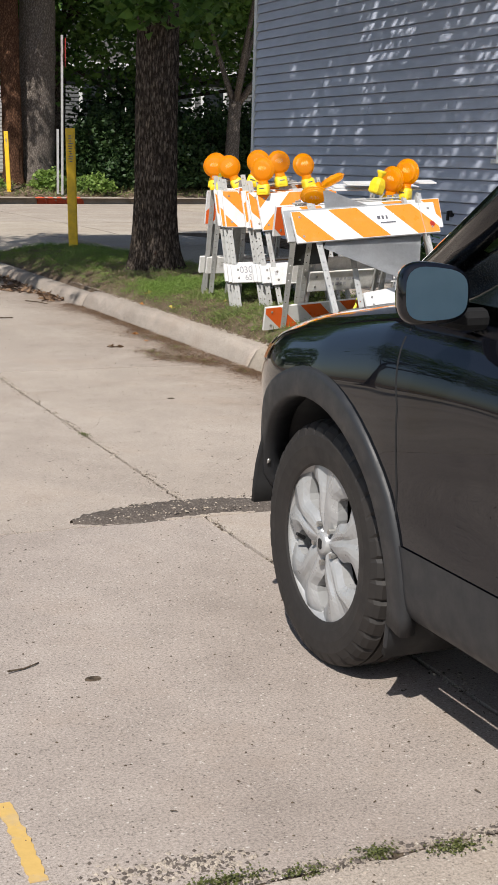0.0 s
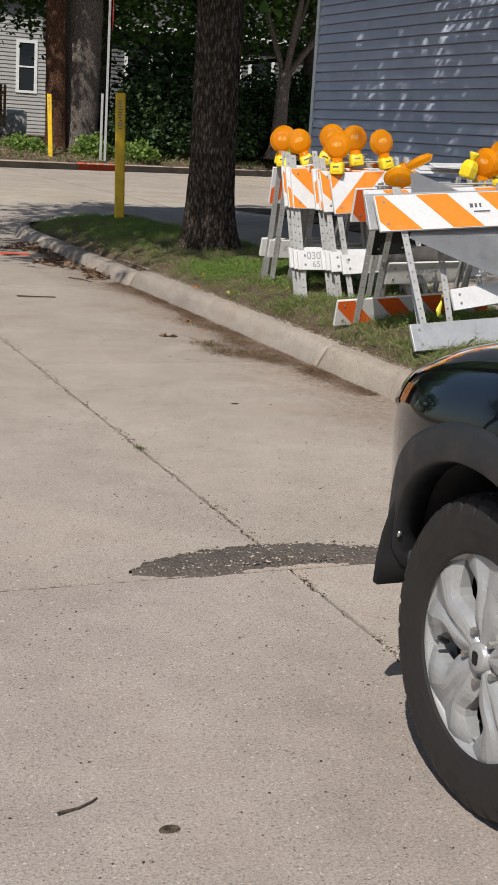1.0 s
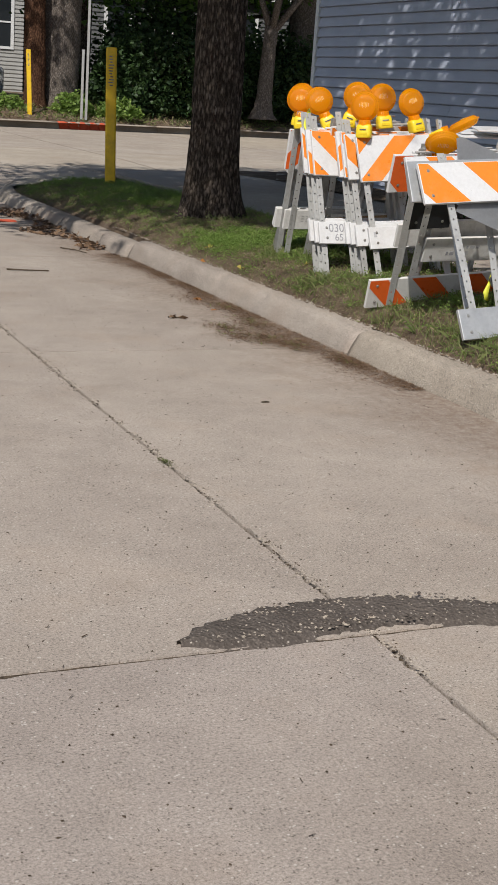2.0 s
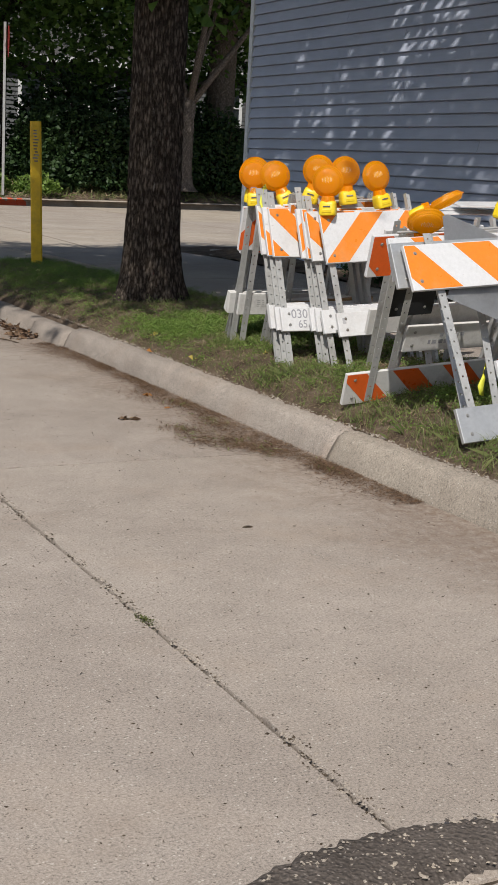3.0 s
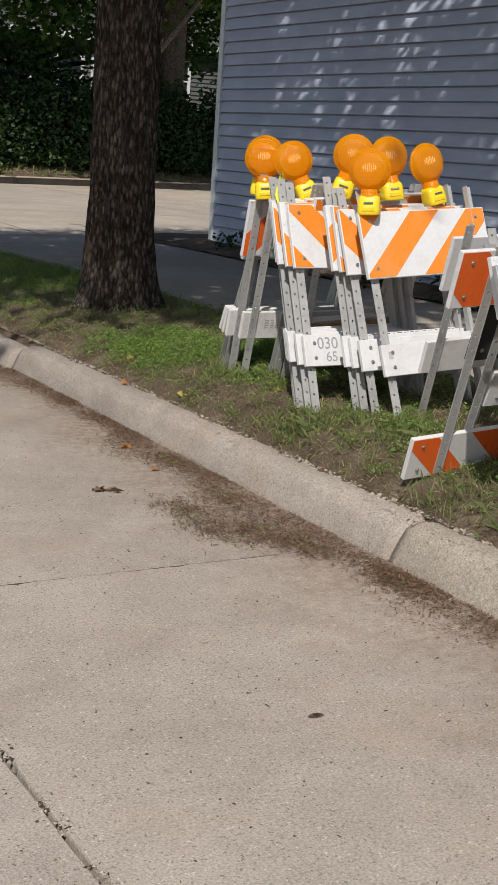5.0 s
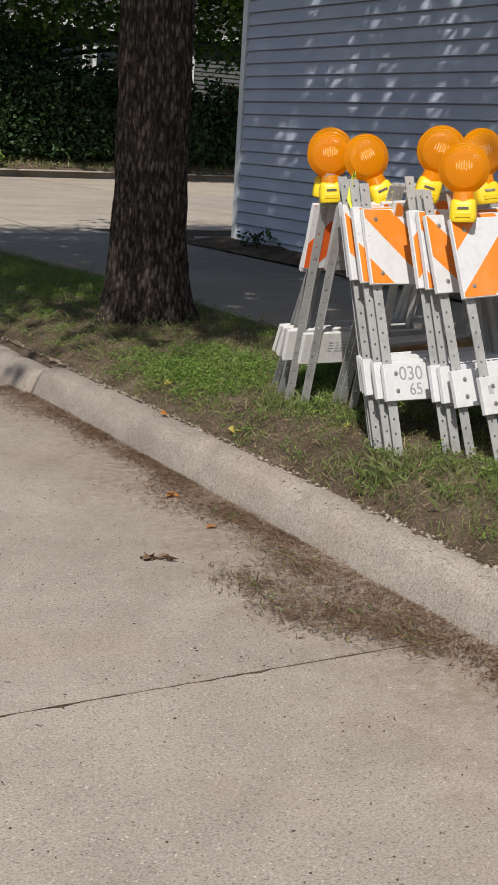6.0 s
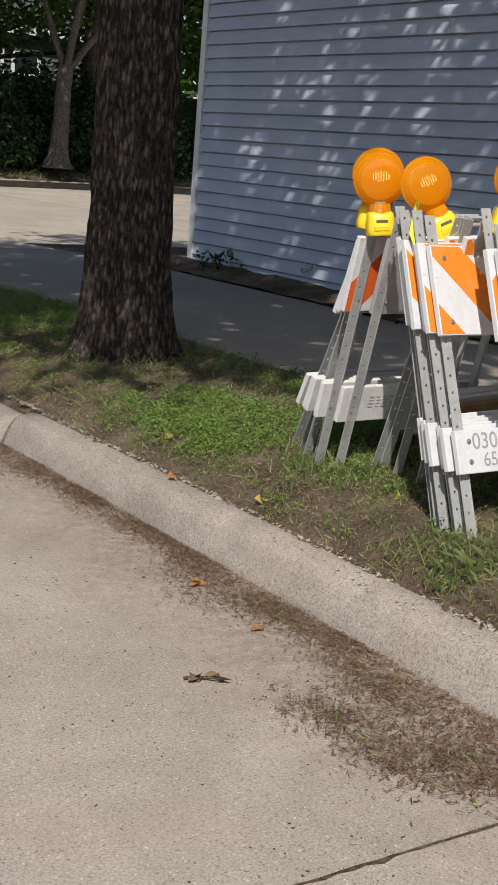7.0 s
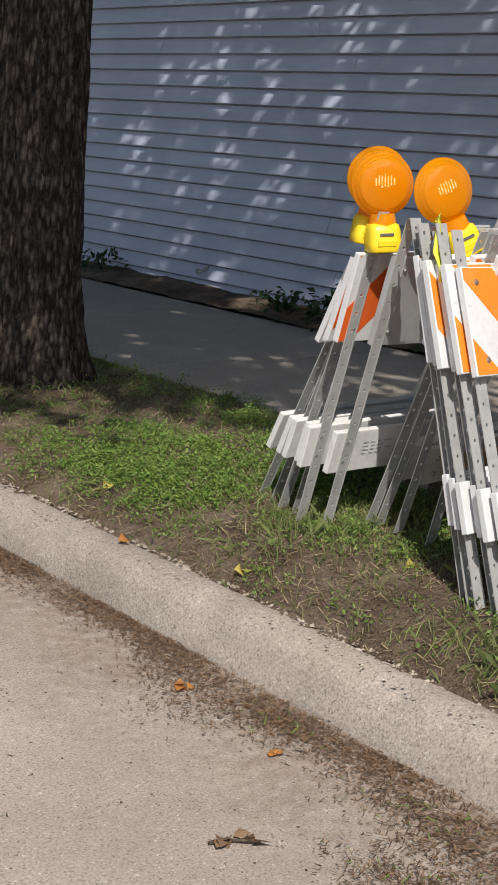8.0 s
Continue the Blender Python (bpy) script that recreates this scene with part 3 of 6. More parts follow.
FN = Vector((-U.y, U.x))


def far_pt(along, back, z=0.0):
    p = FAR_A + U * along + FN * back
    return Vector((p.x, p.y, z))


def yard_z(back, along=0.0):
    return 0.3 + 0.42 * max(0.0, min(1.0, (back - 0.2) / 2.0)) + 0.05 * fnoise(along, back, 0.9)


bm = bmesh.new()
rows = []
for i in range(0, 91):
    al = -40 + i
    rows.append([tuple(far_pt(al, b, yard_z(b, al) if b > 0.2 else 0.27)) for b in (-0.19, 0.2, 0.5, 0.8, 1.2, 1.6, 2.0, 2.6, 3.4, 5, 8, 14, 40)])
loft(bm, rows, caps=False, closed=False)
tagged(part("far_yard", bm, "soil"), "shaded yard bank of soil and dry grass behind the far kerb", "ground", kind="structure")

# ---------------------------------------------------------------- house
house = empty("house", pose(0, 0, 0), "house wall of blue-grey lap siding with white corner trim", "house")
WX, HY1, HY0, HZ0, HZ1 = 5.2, 11.12, -3.4, 0.328, 5.1
COURSE = 0.1073
part("wall", boxb(WX + 0.03, WX + 7.5, HY0 + 0.03, HY1 - 0.03, 0.1, HZ1), "siding", house)
part("foundation", boxb(WX + 0.012, WX + 7.52, HY0 + 0.012, HY1 - 0.012, 0.0, HZ0 + 0.01), "walk", house, "grey concrete footing")


def siding_board(y0, y1, x):
    bm = bmesh.new()
    n = max(2, int((y1 - y0) / 0.5))
    rings = []
    for i in range(n + 1):
        y = y0 + (y1 - y0) * i / n
        w = 0.0015 * fnoise(y, x, 0.9)
        rings.append([(x + 0.03, y, 0), (x - 0.013 + w, y, 0), (x - 0.015 + w, y, 0.004), (x - 0.013 + w, y, 0.014), (x + 0.012 + w, y, COURSE - 0.009), (x + 0.028, y, COURSE - 0.006), (x + 0.03, y, COURSE)])
    loft(bm, rings)
    return part("siding_board", bm, "siding", house)


def gap_boards(y0, y1, z0, z1):
    """Courses between two heights; butt seams stagger along the wall."""
    rng = random.Random(3)
    z, i = z0, 0
    while z < z1 - 0.01:
        s = {5: 8.2, 15: 10.03, 11: 6.9, 22: 9.1}.get(i, HY0 + 3.7 * (1 + (i * 7) % 3) + 0.4)
        for a, b in ((HY0, s - 0.0015), (s + 0.0015, y1)):
            ob = siding_board(a, b, WX)
            ob.location = (rng.uniform(-0.001, 0.001), 0, z)
        z += COURSE
        i += 1


gap_boards(HY0, HY1 - 0.07, HZ0, HZ1)
bm = boxb(WX - 0.022, WX + 0.05, HY1 - 0.075, HY1, HZ0 - 0.03, HZ1, 0.004)
part("corner_trim", bm, "trim", house, "white corner post")
bm = boxb(WX + 0.052, WX + 0.12, HY1 - 0.02, HY1 + 0.02, HZ0 - 0.03, HZ1, 0.004)
part("corner_trim", bm, "trim", house, "white corner post")
# roof with a small overhang
bm = bmesh.new()
loft(bm, [[(WX - 0.25, y, HZ1), (WX + 3.75, y, HZ1 + 2.4), (WX + 7.8, y, HZ1), (WX + 7.8, y, HZ1 - 0.1), (WX - 0.25, y, HZ1 - 0.1)] for y in (HY0 - 0.25, HY1 + 0.25)])
part("roof", bm, "roof", house, "dark shingle roof")
# window at the wall's near end
win = part("window", boxb(WX - 0.03, WX + 0.02, 4.55, 5.62, 1.36, 1.42, 0.004), "trim", house, "white framed window")
for a, b, c0, d0 in ((4.55, 4.62, 1.42, 2.7), (5.55, 5.62, 1.42, 2.7), (4.62, 5.55, 2.63, 2.7), (4.62, 5.55, 2.03, 2.07)):
    part("frame", boxb(WX - 0.026, WX + 0.016, a, b, c0, d0, 0.003), "trim", win)
part("pane", boxb(WX - 0.008, WX + 0.002, 4.62, 5.55, 1.42, 2.63), "window", win, "dark glass pane")
part("sill", boxb(WX - 0.05, WX - 0.03, 4.5, 5.67, 1.34, 1.38, 0.004), "trim", win)
# hose tap and small round outlet on the wall
bm = bmesh.new()
cyl(bm, 0.03, 0.03, 0.05, pose(WX - 0.02, 6.33, 0.86, 0, 90, 0), 16)
cyl(bm, 0.014, 0.014, 0.09, pose(WX - 0.05, 6.33, 0.84, 0, 0, 0), 10)
tagged(part("wall_tap", bm, "dark"), "dark hose tap on the siding wall", "tap")
bm = bmesh.new()
cyl(bm, 0.012, 0.012, 0.1, pose(WX - 0.03, 9.35, 0.5, 0, 70, 0), 10)
cyl(bm, 0.02, 0.02, 0.02, pose(WX - 0.075, 9.35, 0.49, 0, 70, 0), 10)
tagged(part("pipe_stub", bm, "steel"), "small grey pipe stub low on the wall", "pipe")
# concrete splash step at the corner
tagged(part("step", boxb(5.12, 5.9, 11.16, 11.75, 0.2, 0.36, 0.012), "walk"), "pale concrete step beside the house corner", "step", kind="structure")


# ---------------------------------------------------------------- trees
def trunk_mesh(base, height, r0, r1, flare, seg=72, lean=(0, 0), ridge=0.02, rings=90, seed=0):
    bm = bmesh.new()
    rows = []
    for i in range(rings + 1):
        u = i / rings
        z = height * u
        fl = flare * math.exp(-z / 0.22)
        row = []
        for j in range(seg):
            a = 2 * math.pi * j / seg
            lobe = 1 + 0.5 * fl / max(r0, 0.01) * math.sin(a * 5 + seed) * 0.5 + 0.05 * math.sin(2 * a + seed) + 0.035 * math.sin(3 * a + 1.3 * seed + z)
            r = (r0 + (r1 - r0) * u) * lobe + fl
            ca_, sa_ = math.cos(a), math.sin(a)
            n1 = noise.noise((ca_ * 5.5 + seed, sa_ * 5.5, z * 1.8))
            n2 = noise.noise((ca_ * 14 + seed, sa_ * 14, z * 4.5))
            r += ridge * (1.1 * (0.35 - abs(n1)) + 0.8 * (0.3 - abs(n2)))
            row.append((base[0] + lean[0] * u + r * ca_, base[1] + lean[1] * u + r * sa_, base[2] + z))
        rows.append(row)
    loft(bm, rows)
    return bm


def crown_points(rng, blobs, per_m3, shell=0.35):
    out = []
    for (cx, cy, cz, rx, ry, rz) in blobs:
        n = int(per_m3 * 4.19 * rx * ry * rz)
        p = rng.normal(size=(n, 3))
        p /= np.linalg.norm(p, axis=1)[:, None]
        p *= (shell + (1 - shell) * rng.random(n) ** 0.5)[:, None]
        out.append(p * (rx, ry, rz) + (cx, cy, cz))
    return np.concatenate(out)


MAPLE = ((0, 0), (0.22, 0.12), (0.52, 0.2), (0.36, 0.5), (0.3, 0.62), (0, 1.0), (-0.3, 0.62), (-0.36, 0.5), (-0.52, 0.2), (-0.22, 0.12))


def limbs(bm, rng, start, ends, r):
    for e in ends:
        s, e = Vector(start), Vector(e)
        mid = (s + e) / 2 + Vector((rng.uniform(-0.3, 0.3), rng.uniform(-0.3, 0.3), 0.4))
        pts = [s * (1 - u) ** 2 + mid * 2 * u * (1 - u) + e * u * u for u in (0, 0.2, 0.4, 0.6, 0.8, 1)]
        tube(bm, pts, [r, r * 0.85, r * 0.65, r * 0.45, r * 0.28, 0.02], 10)


def tree(name, base, height, r0, r1, flare, blobs, density, leaf, label, mat="bark", seed=1, lean=(0, 0), ridge=0.02, seg=72, rings=90, clumps=None, hang=None):
    rng = np.random.default_rng(seed)
    rr = random.Random(seed)
    t = empty(name, pose(0, 0, 0), label, "tree")
    part("trunk", trunk_mesh(base, height, r0, r1, flare, seg, lean, ridge, rings, seed), mat, t, smooth=True)
    top = (base[0] + lean[0], base[1] + lean[1], base[2] + height - 0.2)
    bm = bmesh.new()
    limbs(bm, rr, top, [(b[0], b[1], b[2]) for b in blobs], r1 * 0.62)
    part("limb", bm, mat, t, smooth=True)
    pts = crown_points(rng, blobs, density)
    if clumps:
        cents = pts[rng.choice(len(pts), max(8, len(pts) // clumps[0]))]
        pts = cents[rng.integers(0, len(cents), len(pts))] + rng.normal(0, clumps[1], (len(pts), 3))
    if hang is not None:
        pts = np.concatenate([pts, hang(rng)])
    v, f = fan_leaves(rng, pts, leaf, MAPLE if leaf < 0.2 else ((0, 0), (0.5, 0.38), (0, 1), (-0.5, 0.38)), 0.5)
    part_ob = soup("crown", v, f, "leaf", t, "green broad leaves")
    part_ob["kind"] = "stuff"
    return t


def front_sprays(rng):
    out = []
    for c, n, s in (((2.1, 6.85, 2.62), 60, 0.1), ((2.35, 6.8, 2.58), 50, 0.08), ((1.95, 7.0, 2.72), 50, 0.11), ((3.0, 7.4, 2.75), 40, 0.12), ((3.2, 7.8, 2.75), 50, 0.15)):
        out.append(np.array(c) + rng.normal(0, s, (n, 3)))
    return np.concatenate(out)


# the verge tree; unseen crown lumps are placed to shade lawn, walk and house wall
tree("street_tree", (2.485, 7.207, 0.22), 3.6, 0.192, 0.18, 0.12,
     [(-1.4, 3.15, 6.5, 0.5, 0.5, 0.35), (-1.7, 4.2, 6.5, 0.65, 0.7, 0.4), (-1.8, 5.3, 6.5, 0.7, 0.7, 0.4), (-0.85, 2.4, 6.5, 0.42, 0.42, 0.3), (-0.45, 2.05, 6.5, 0.45, 0.45, 0.35), (0.0, 1.5, 6.5, 0.5, 0.5, 0.4), (0.55, 1.0, 6.5, 0.6, 0.6, 0.4), (0.95, 0.3, 6.5, 0.5, 0.5, 0.4), (-0.4, 2.5, 6.9, 0.95, 0.9, 0.6), (-0.3, 2.7, 6.5, 0.9, 0.9, 0.5), (-0.9, 3.9, 6.9, 1.1, 1.1, 0.7), (-0.7, 4.0, 6.4, 1.0, 1.0, 0.6), (-0.8, 5.6, 6.9, 1.3, 1.3, 0.8), (-0.9, 5.4, 6.3, 1.2, 1.2, 0.6), (-1.0, 6.6, 7.6, 1.3, 1.3, 0.8), (0.2, 2.9, 8.3, 1.3, 1.3, 0.7), (0.4, 2.3, 6.7, 1.2, 1.0, 0.6), (-0.5, 2.5, 7.2, 0.8, 0.8, 0.5), (1.5, 2.1, 7.1, 1.1, 0.9, 0.6), (0.3, 3.6, 7.4, 1.3, 1.2, 0.6), (-0.2, 5.0, 8.6, 1.3, 1.5, 0.8), (0.6, 4.6, 7.6, 1.6, 1.6, 0.8), (-0.6, 6.0, 7.8, 1.5, 1.8, 0.8), (0.4, 3.5, 6.5, 1.25, 1.35, 0.9), (1.7, 3.0, 6.9, 1.4, 1.3, 0.9), (3.0, 3.2, 7.0, 1.4, 1.4, 0.9), (0.3, 5.4, 6.8, 1.5, 1.5, 1.1), (-1.5, 5.0, 6.8, 1.2, 1.1, 0.9), (-0.9, 7.2, 7.0, 1.6, 1.6, 1.2), (0.4, 9.4, 7.0, 1.8, 1.8, 1.3), (4.2, 2.6, 7.4, 1.4, 1.5, 0.9), (2.6, 7.2, 6.6, 1.7, 1.8, 1.1), (3.4, 9.6, 6.9, 2.4, 2.4, 1.8), (4.2, 7.4, 7.6, 2.0, 2.6, 1.6), (1.8, 8.8, 7.2, 1.9, 2.0, 1.5), (3.3, 5.3, 6.2, 1.5, 1.7, 1.0), (4.4, 4.6, 7.6, 1.7, 1.9, 1.2), (3.2, 7.6, 8.6, 2.4, 2.6, 1.5)],
     150, 0.11, "mature street tree with dark furrowed bark on the verge", seed=4, ridge=0.026, seg=110, rings=170, clumps=(22, 0.2), hang=front_sprays)


# ---------------------------------------------------------------- barricades
LEGS = {}


def leg_mesh(length):
    """Perforated angle iron along +y: a holed flange and a side flange."""
    key = round(length, 2)
    if key in LEGS:
        return LEGS[key]
    bm = bmesh.new()
    w, pitch, hole = 0.034, 0.051, 0.005
    n = int(length / pitch)
    pitch = length / n
    for i in range(n):
        y0, y1 = i * pitch, (i + 1) * pitch
        ym = (y0 + y1) / 2
        c = [bm.verts.new((x, y, 0)) for x, y in ((-w / 2, y0), (0, y0), (w / 2, y0), (w / 2, ym), (w / 2, y1), (0, y1), (-w / 2, y1), (-w / 2, ym))]
        h = [bm.verts.new((hole * math.cos(a), ym + hole * math.sin(a), 0)) for a in (math.radians(225 + 45 * q) for q in range(8))]
        for q in range(8):
            bm.faces.new((c[q], c[(q + 1) % 8], h[(q + 1) % 8], h[q]))
    bmesh.ops.remove_doubles(bm, verts=bm.verts, dist=0.0001)
    bmesh.ops.solidify(bm, geom=list(bm.faces), thickness=0.0032)
    box(bm, 0.0032, length, 0.028, Matrix.Translation((w / 2 + 0.0018, length / 2, -0.0125)))
    me = bpy.data.meshes.new("leg")
    bm.to_mesh(me)
    bm.free()
    me.materials.append(M["steel"])
    LEGS[key] = me
    return me


def clip(poly, inside, cross_at):
    out = []
    for a, b in zip(poly, poly[1:] + poly[:1]):
        ia, ib = inside(a), inside(b)
        if ia:
            out.append(a)
        if ia != ib:
            out.append(cross_at(a, b))
    return out


def clip_rect(poly, w, h):
    for axis, lim, sign in ((0, 0.004, 1), (0, w - 0.004, -1), (1, 0.004, 1), (1, h - 0.004, -1)):
        poly = clip(poly, lambda p: (p[axis] - lim) * sign >= 0, lambda a, b: tuple(a[q] + (b[q] - a[q]) * (lim - a[axis]) / (b[axis] - a[axis]) for q in range(2)))
        if len(poly) < 3:
            return []
    return poly


def stripes(panel, w, h, width, slant, phase, mat, z, flip=False):
    """Orange bands at 45 degrees, a hair proud of the panel."""
    x = -h - 2 * width + phase
    while x < w + h:
        lean = h * slant
        poly = clip_rect([(x, 0.0), (x + width, 0.0), (x + width + lean, h), (x + lean, h)], w, h)
        if poly:
            bm = bmesh.new()
            lo = [bm.verts.new((px, py, z)) for px, py in poly]
            hi = [bm.verts.new((px, py, z + (-0.0009 if flip else 0.0009))) for px, py in poly]
            bm.faces.new(hi if not flip else hi[::-1])
            for i in range(len(poly)):
                j = (i + 1) % len(poly)
                bm.faces.new((lo[i], lo[j], hi[j], hi[i]))
            part("stripe", bm, mat, panel)
        x += 2 * width


BOLT = bmesh.new()
cyl(BOLT, 0.0065, 0.005, 0.0045, Matrix.Translation((0, 0, 0.0025)), 10)
cyl(BOLT, 0.0085, 0.0085, 0.0016, Matrix.Translation((0, 0, 0.0005)), 12)
BOLT_ME = bpy.data.meshes.new("bolt")
BOLT.to_mesh(BOLT_ME)
BOLT.free()
BOLT_ME.materials.append(M["bolt"])


def bolt(parent, x, y, z, down=False):
    o = new("bolt", BOLT_ME)
    o.parent = parent
    o.matrix_basis = pose(x, y, z, 180 if down else 0)
    return o


def panel(name, parent, m, w, h, mat, th=0.026, band=None, both=False, label="", inset=0.05, dirty=None):
    bm = bmesh.new()
    box(bm, w, h, th, Matrix.Translation((w / 2, h / 2, th / 2)), 0.0025)
    p = part(name, bm, mat, parent, label)
    p.matrix_basis = m
    if band:
        width, slant, phase, col = band
        stripes(p, w, h, width, slant, phase, col, th)
        if both:
            stripes(p, w, h, width, slant, phase + width, col, 0.0, True)
    for bx in (inset, w - inset):
        for by in ((0.04, h - 0.04) if h > 0.18 else (0.035, h - 0.035)):
            bolt(p, bx, by, th)
            if both:
                bolt(p, bx, by, 0.0, True)
    return p


def half(parent, w, top, foot, upper, lower, rear=False, leg_in=(0.055, 0.055), extra=0.0, x_off=0.0):
    """One side of the trestle: two legs, an upper and a lower panel. upper and lower: (from, height, material, band, x0, x1, tilt) along the leg."""
    t, f = Vector((x_off, *top)), Vector((x_off, *foot))
    d = (t - f).normalized()
    nrm = Vector((1, 0, 0)).cross(d)
    base = Matrix(((1, 0, 0, x_off), (0, d.y, nrm.y, f.y), (0, d.z, nrm.z, f.z), (0, 0, 0, 1)))
    length = (t - f).length + extra
    for x in (leg_in[0], w - leg_in[1]):
        o = new("leg", leg_mesh(length))
        o.parent = parent
        o.matrix_basis = base @ Matrix.Translation((x, 0, 0)) @ Matrix.Rotation(0 if x < w / 2 else math.pi, 4, "Y")
    for nm, spec in (("panel", upper), ("lower_panel", lower)):
        if not spec:
            continue
        s, h, mat, band, x0, x1, tilt = (*spec, *(None,) * (7 - len(spec)))
        x0, x1 = x0 or 0.0, x1 or w
        off = -0.024 if rear else 0.004
        m = base @ Matrix.Translation((x0, s, off)) @ Matrix.Rotation(radians(tilt or 0), 4, "Z")
        panel(nm, parent, m, x1 - x0, h, mat, th=0.02, band=band, both=rear)
    return base


def barricade(x0, zg, front, rear, w=0.64, roll=3.0, yaw=0.0, label="", fu=None, fl=None, ru=None, rl=None, rear_x=0.0, f_in=(0.055, 0.055), r_in=(0.055, 0.055)):
    """Folding A-frame barricade; front and rear: (top y, top z, foot y, foot z)."""
    y0 = front[0]
    b = empty("traffic_barricade", pose(x0, y0, zg) @ pose(0, 0, 0, 0, -roll, yaw), label, "barricade", "traffic barricades on the verge")
    half(b, w, (front[0] - y0, front[1] - zg), (front[2] - y0, front[3] - zg), fu, fl, leg_in=f_in)
    half(b, w, (rear[0] - y0, rear[1] - zg), (rear[2] - y0, rear[3] - zg), ru, rl, True, r_in, 0.0, rear_x)
    bm = bmesh.new()
    cyl(bm, 0.006, 0.006, w - 0.3, pose(w / 2, (rear[0] - y0) / 2, front[1] - zg - 0.03, 0, 90, 0), 8)
    part("hinge_rod", bm, "steel", b)
    return b


SW = 0.145                                      # width of a stripe
WHITE, DIRTY = "white", "white_dirty"
LAB = "folding A-frame barricade with orange and white striped panels on grass"
# nested set nearest the tree: six trestles pushed together
for i in range(6):
    ft, ff = (0.0, 0.032, 0.06, 0.088, 0.11, 0.135)[i], (0.0, 0.04, 0.075, 0.11, 0.15, 0.185)[i]
    rt, rf = (0.0, 0.07, 0.098, 0.118, 0.136, 0.152)[i], (0.0, 0.09, 0.15, 0.215, 0.29, 0.37)[i]
    dz = (0.0, 0.012, -0.01, 0.006, -0.004, 0.01)[i]
    barricade(2.016 + (0.0, -0.008, 0.006, -0.012, 0.004, 0.016)[i], 0.25, (4.525 + ft, 1.16 + dz, 4.19 + ff, 0.235), (4.753 + rt, 1.165 + dz, 4.965 + rf, 0.25),
              yaw=(0, -0.4, 0.5, 0.3, -0.3, 0.6)[i], roll=(0.6, 1.6, 1.0, 1.5, 1.0, 1.8)[i],
              label=("outermost of several nested barricades, worn orange and white panel" if i == 0 else "folding barricade nested tightly behind another, white panel edges showing"),
              fu=(0.61, 0.275, WHITE, (SW, -1, 0.23 + 0.05 * i, "orange")), fl=(0.192, 0.132, WHITE, None),
              # first rear panel is plain grey: its shade is put into the colour
              ru=(0.575, 0.26, "alu", None, 0.04) if i == 0 else (0.575, 0.26, WHITE, (SW, 1, 0.2 - 0.04 * i, "orange_shaded"), 0.012), rl=(0.182, 0.13, DIRTY, None, 0.0, 0.62),
              rear_x=(0.066, 0.052, 0.084, 0.104, 0.116, 0.14)[i], f_in=(0.035, 0.05))
# second set, stripes of the outermost the other way
for i in range(4):
    ft, ff = (0.0, 0.115, 0.15, 0.19)[i], (0.0, 0.125, 0.2, 0.23)[i]
    barricade((2.194, 2.172, 2.162, 2.14)[i], 0.25, (4.19 + ft, (1.15, 1.15, 1.16, 1.195)[i], 3.855 + ff, 0.24), (4.43 + 0.7 * ft, 1.15, 4.66 + ff, 0.27),
              yaw=(0, -0.6, 0.5, 1.2)[i], roll=(4.0, 3.6, 3.2, 3.0)[i], label=LAB if i < 3 else "taller barricade behind another, striped panel showing above it",
              fu=(0.6, 0.275, WHITE, (SW, (1, -1, -1, 1)[i], (0.26, 0.12, 0.2, 0.1)[i], "orange")), fl=(0.2, 0.13, WHITE, None),
              ru=(0.6, 0.26, WHITE, (SW, -1, 0.1, "orange")), rl=(0.15, 0.12, DIRTY if i else "fence", None, 0.08), f_in=(0.04, 0.05), rear_x=0.02 * i)
# wide front trestle with long striped board
barricade(1.765, 0.2, (2.72, 1.04, 2.30, 0.21), (2.955, 1.045, 3.245, 0.205), w=1.0, roll=4.2, label="wide barricade with long orange and white board beside the kerb",
          fu=(0.668, 0.205, WHITE, (0.195, -1, 0.267, "orange")), fl=(-0.005, 0.15, "alu", None, 0.055, 1.02),
          ru=(0.655, 0.2, WHITE, (0.24, -1, 0.26, "orange_shaded"), 0.045, 0.8), rl=(-0.01, 0.165, DIRTY, (SW, -1, 0.0, "orange_shaded"), 0.05, 1.1), f_in=(0.15, 0.09), r_in=(0.19, 0.1))
# trestles nested inside it
# the short rear panel borrows the dark cladding colour to paint its shade
barricade(1.732, 0.21, (2.765, 1.03, 2.42, 0.2), (2.99, 1.04, 3.3, 0.22), w=0.95, roll=4.0, label="grey metal backed barricade nested inside a wide barricade",
          fu=(0.66, 0.2, "alu", None, 0.0, 0.9), fl=None, ru=(0.42, 0.25, "cladding", None, 0.26, 0.52), rl=(0.22, 0.14, DIRTY, None, 0.4, 0.98, -2), f_in=(0.22, 0.08), r_in=(0.36, 0.05))
barricade(1.748, 0.21, (2.815, 1.06, 2.52, 0.2), (3.05, 1.05, 3.36, 0.24), w=1.07, roll=3.6, yaw=0.5, label="long barricade with plain white board end behind the wide one",
          fu=(0.672, 0.19, WHITE, (SW, -1, 0.2, "orange"), 0.0, 1.12), fl=(0.17, 0.12, WHITE, None, 0.47, 1.07, 5), ru=(0.6, 0.2, WHITE, (SW, 1, 0.02, "orange_shaded"), 0.3, 0.9), rl=(0.3, 0.13, DIRTY, None, 0.45, 1.0), f_in=(0.44, 0.08), r_in=(0.42, 0.08))
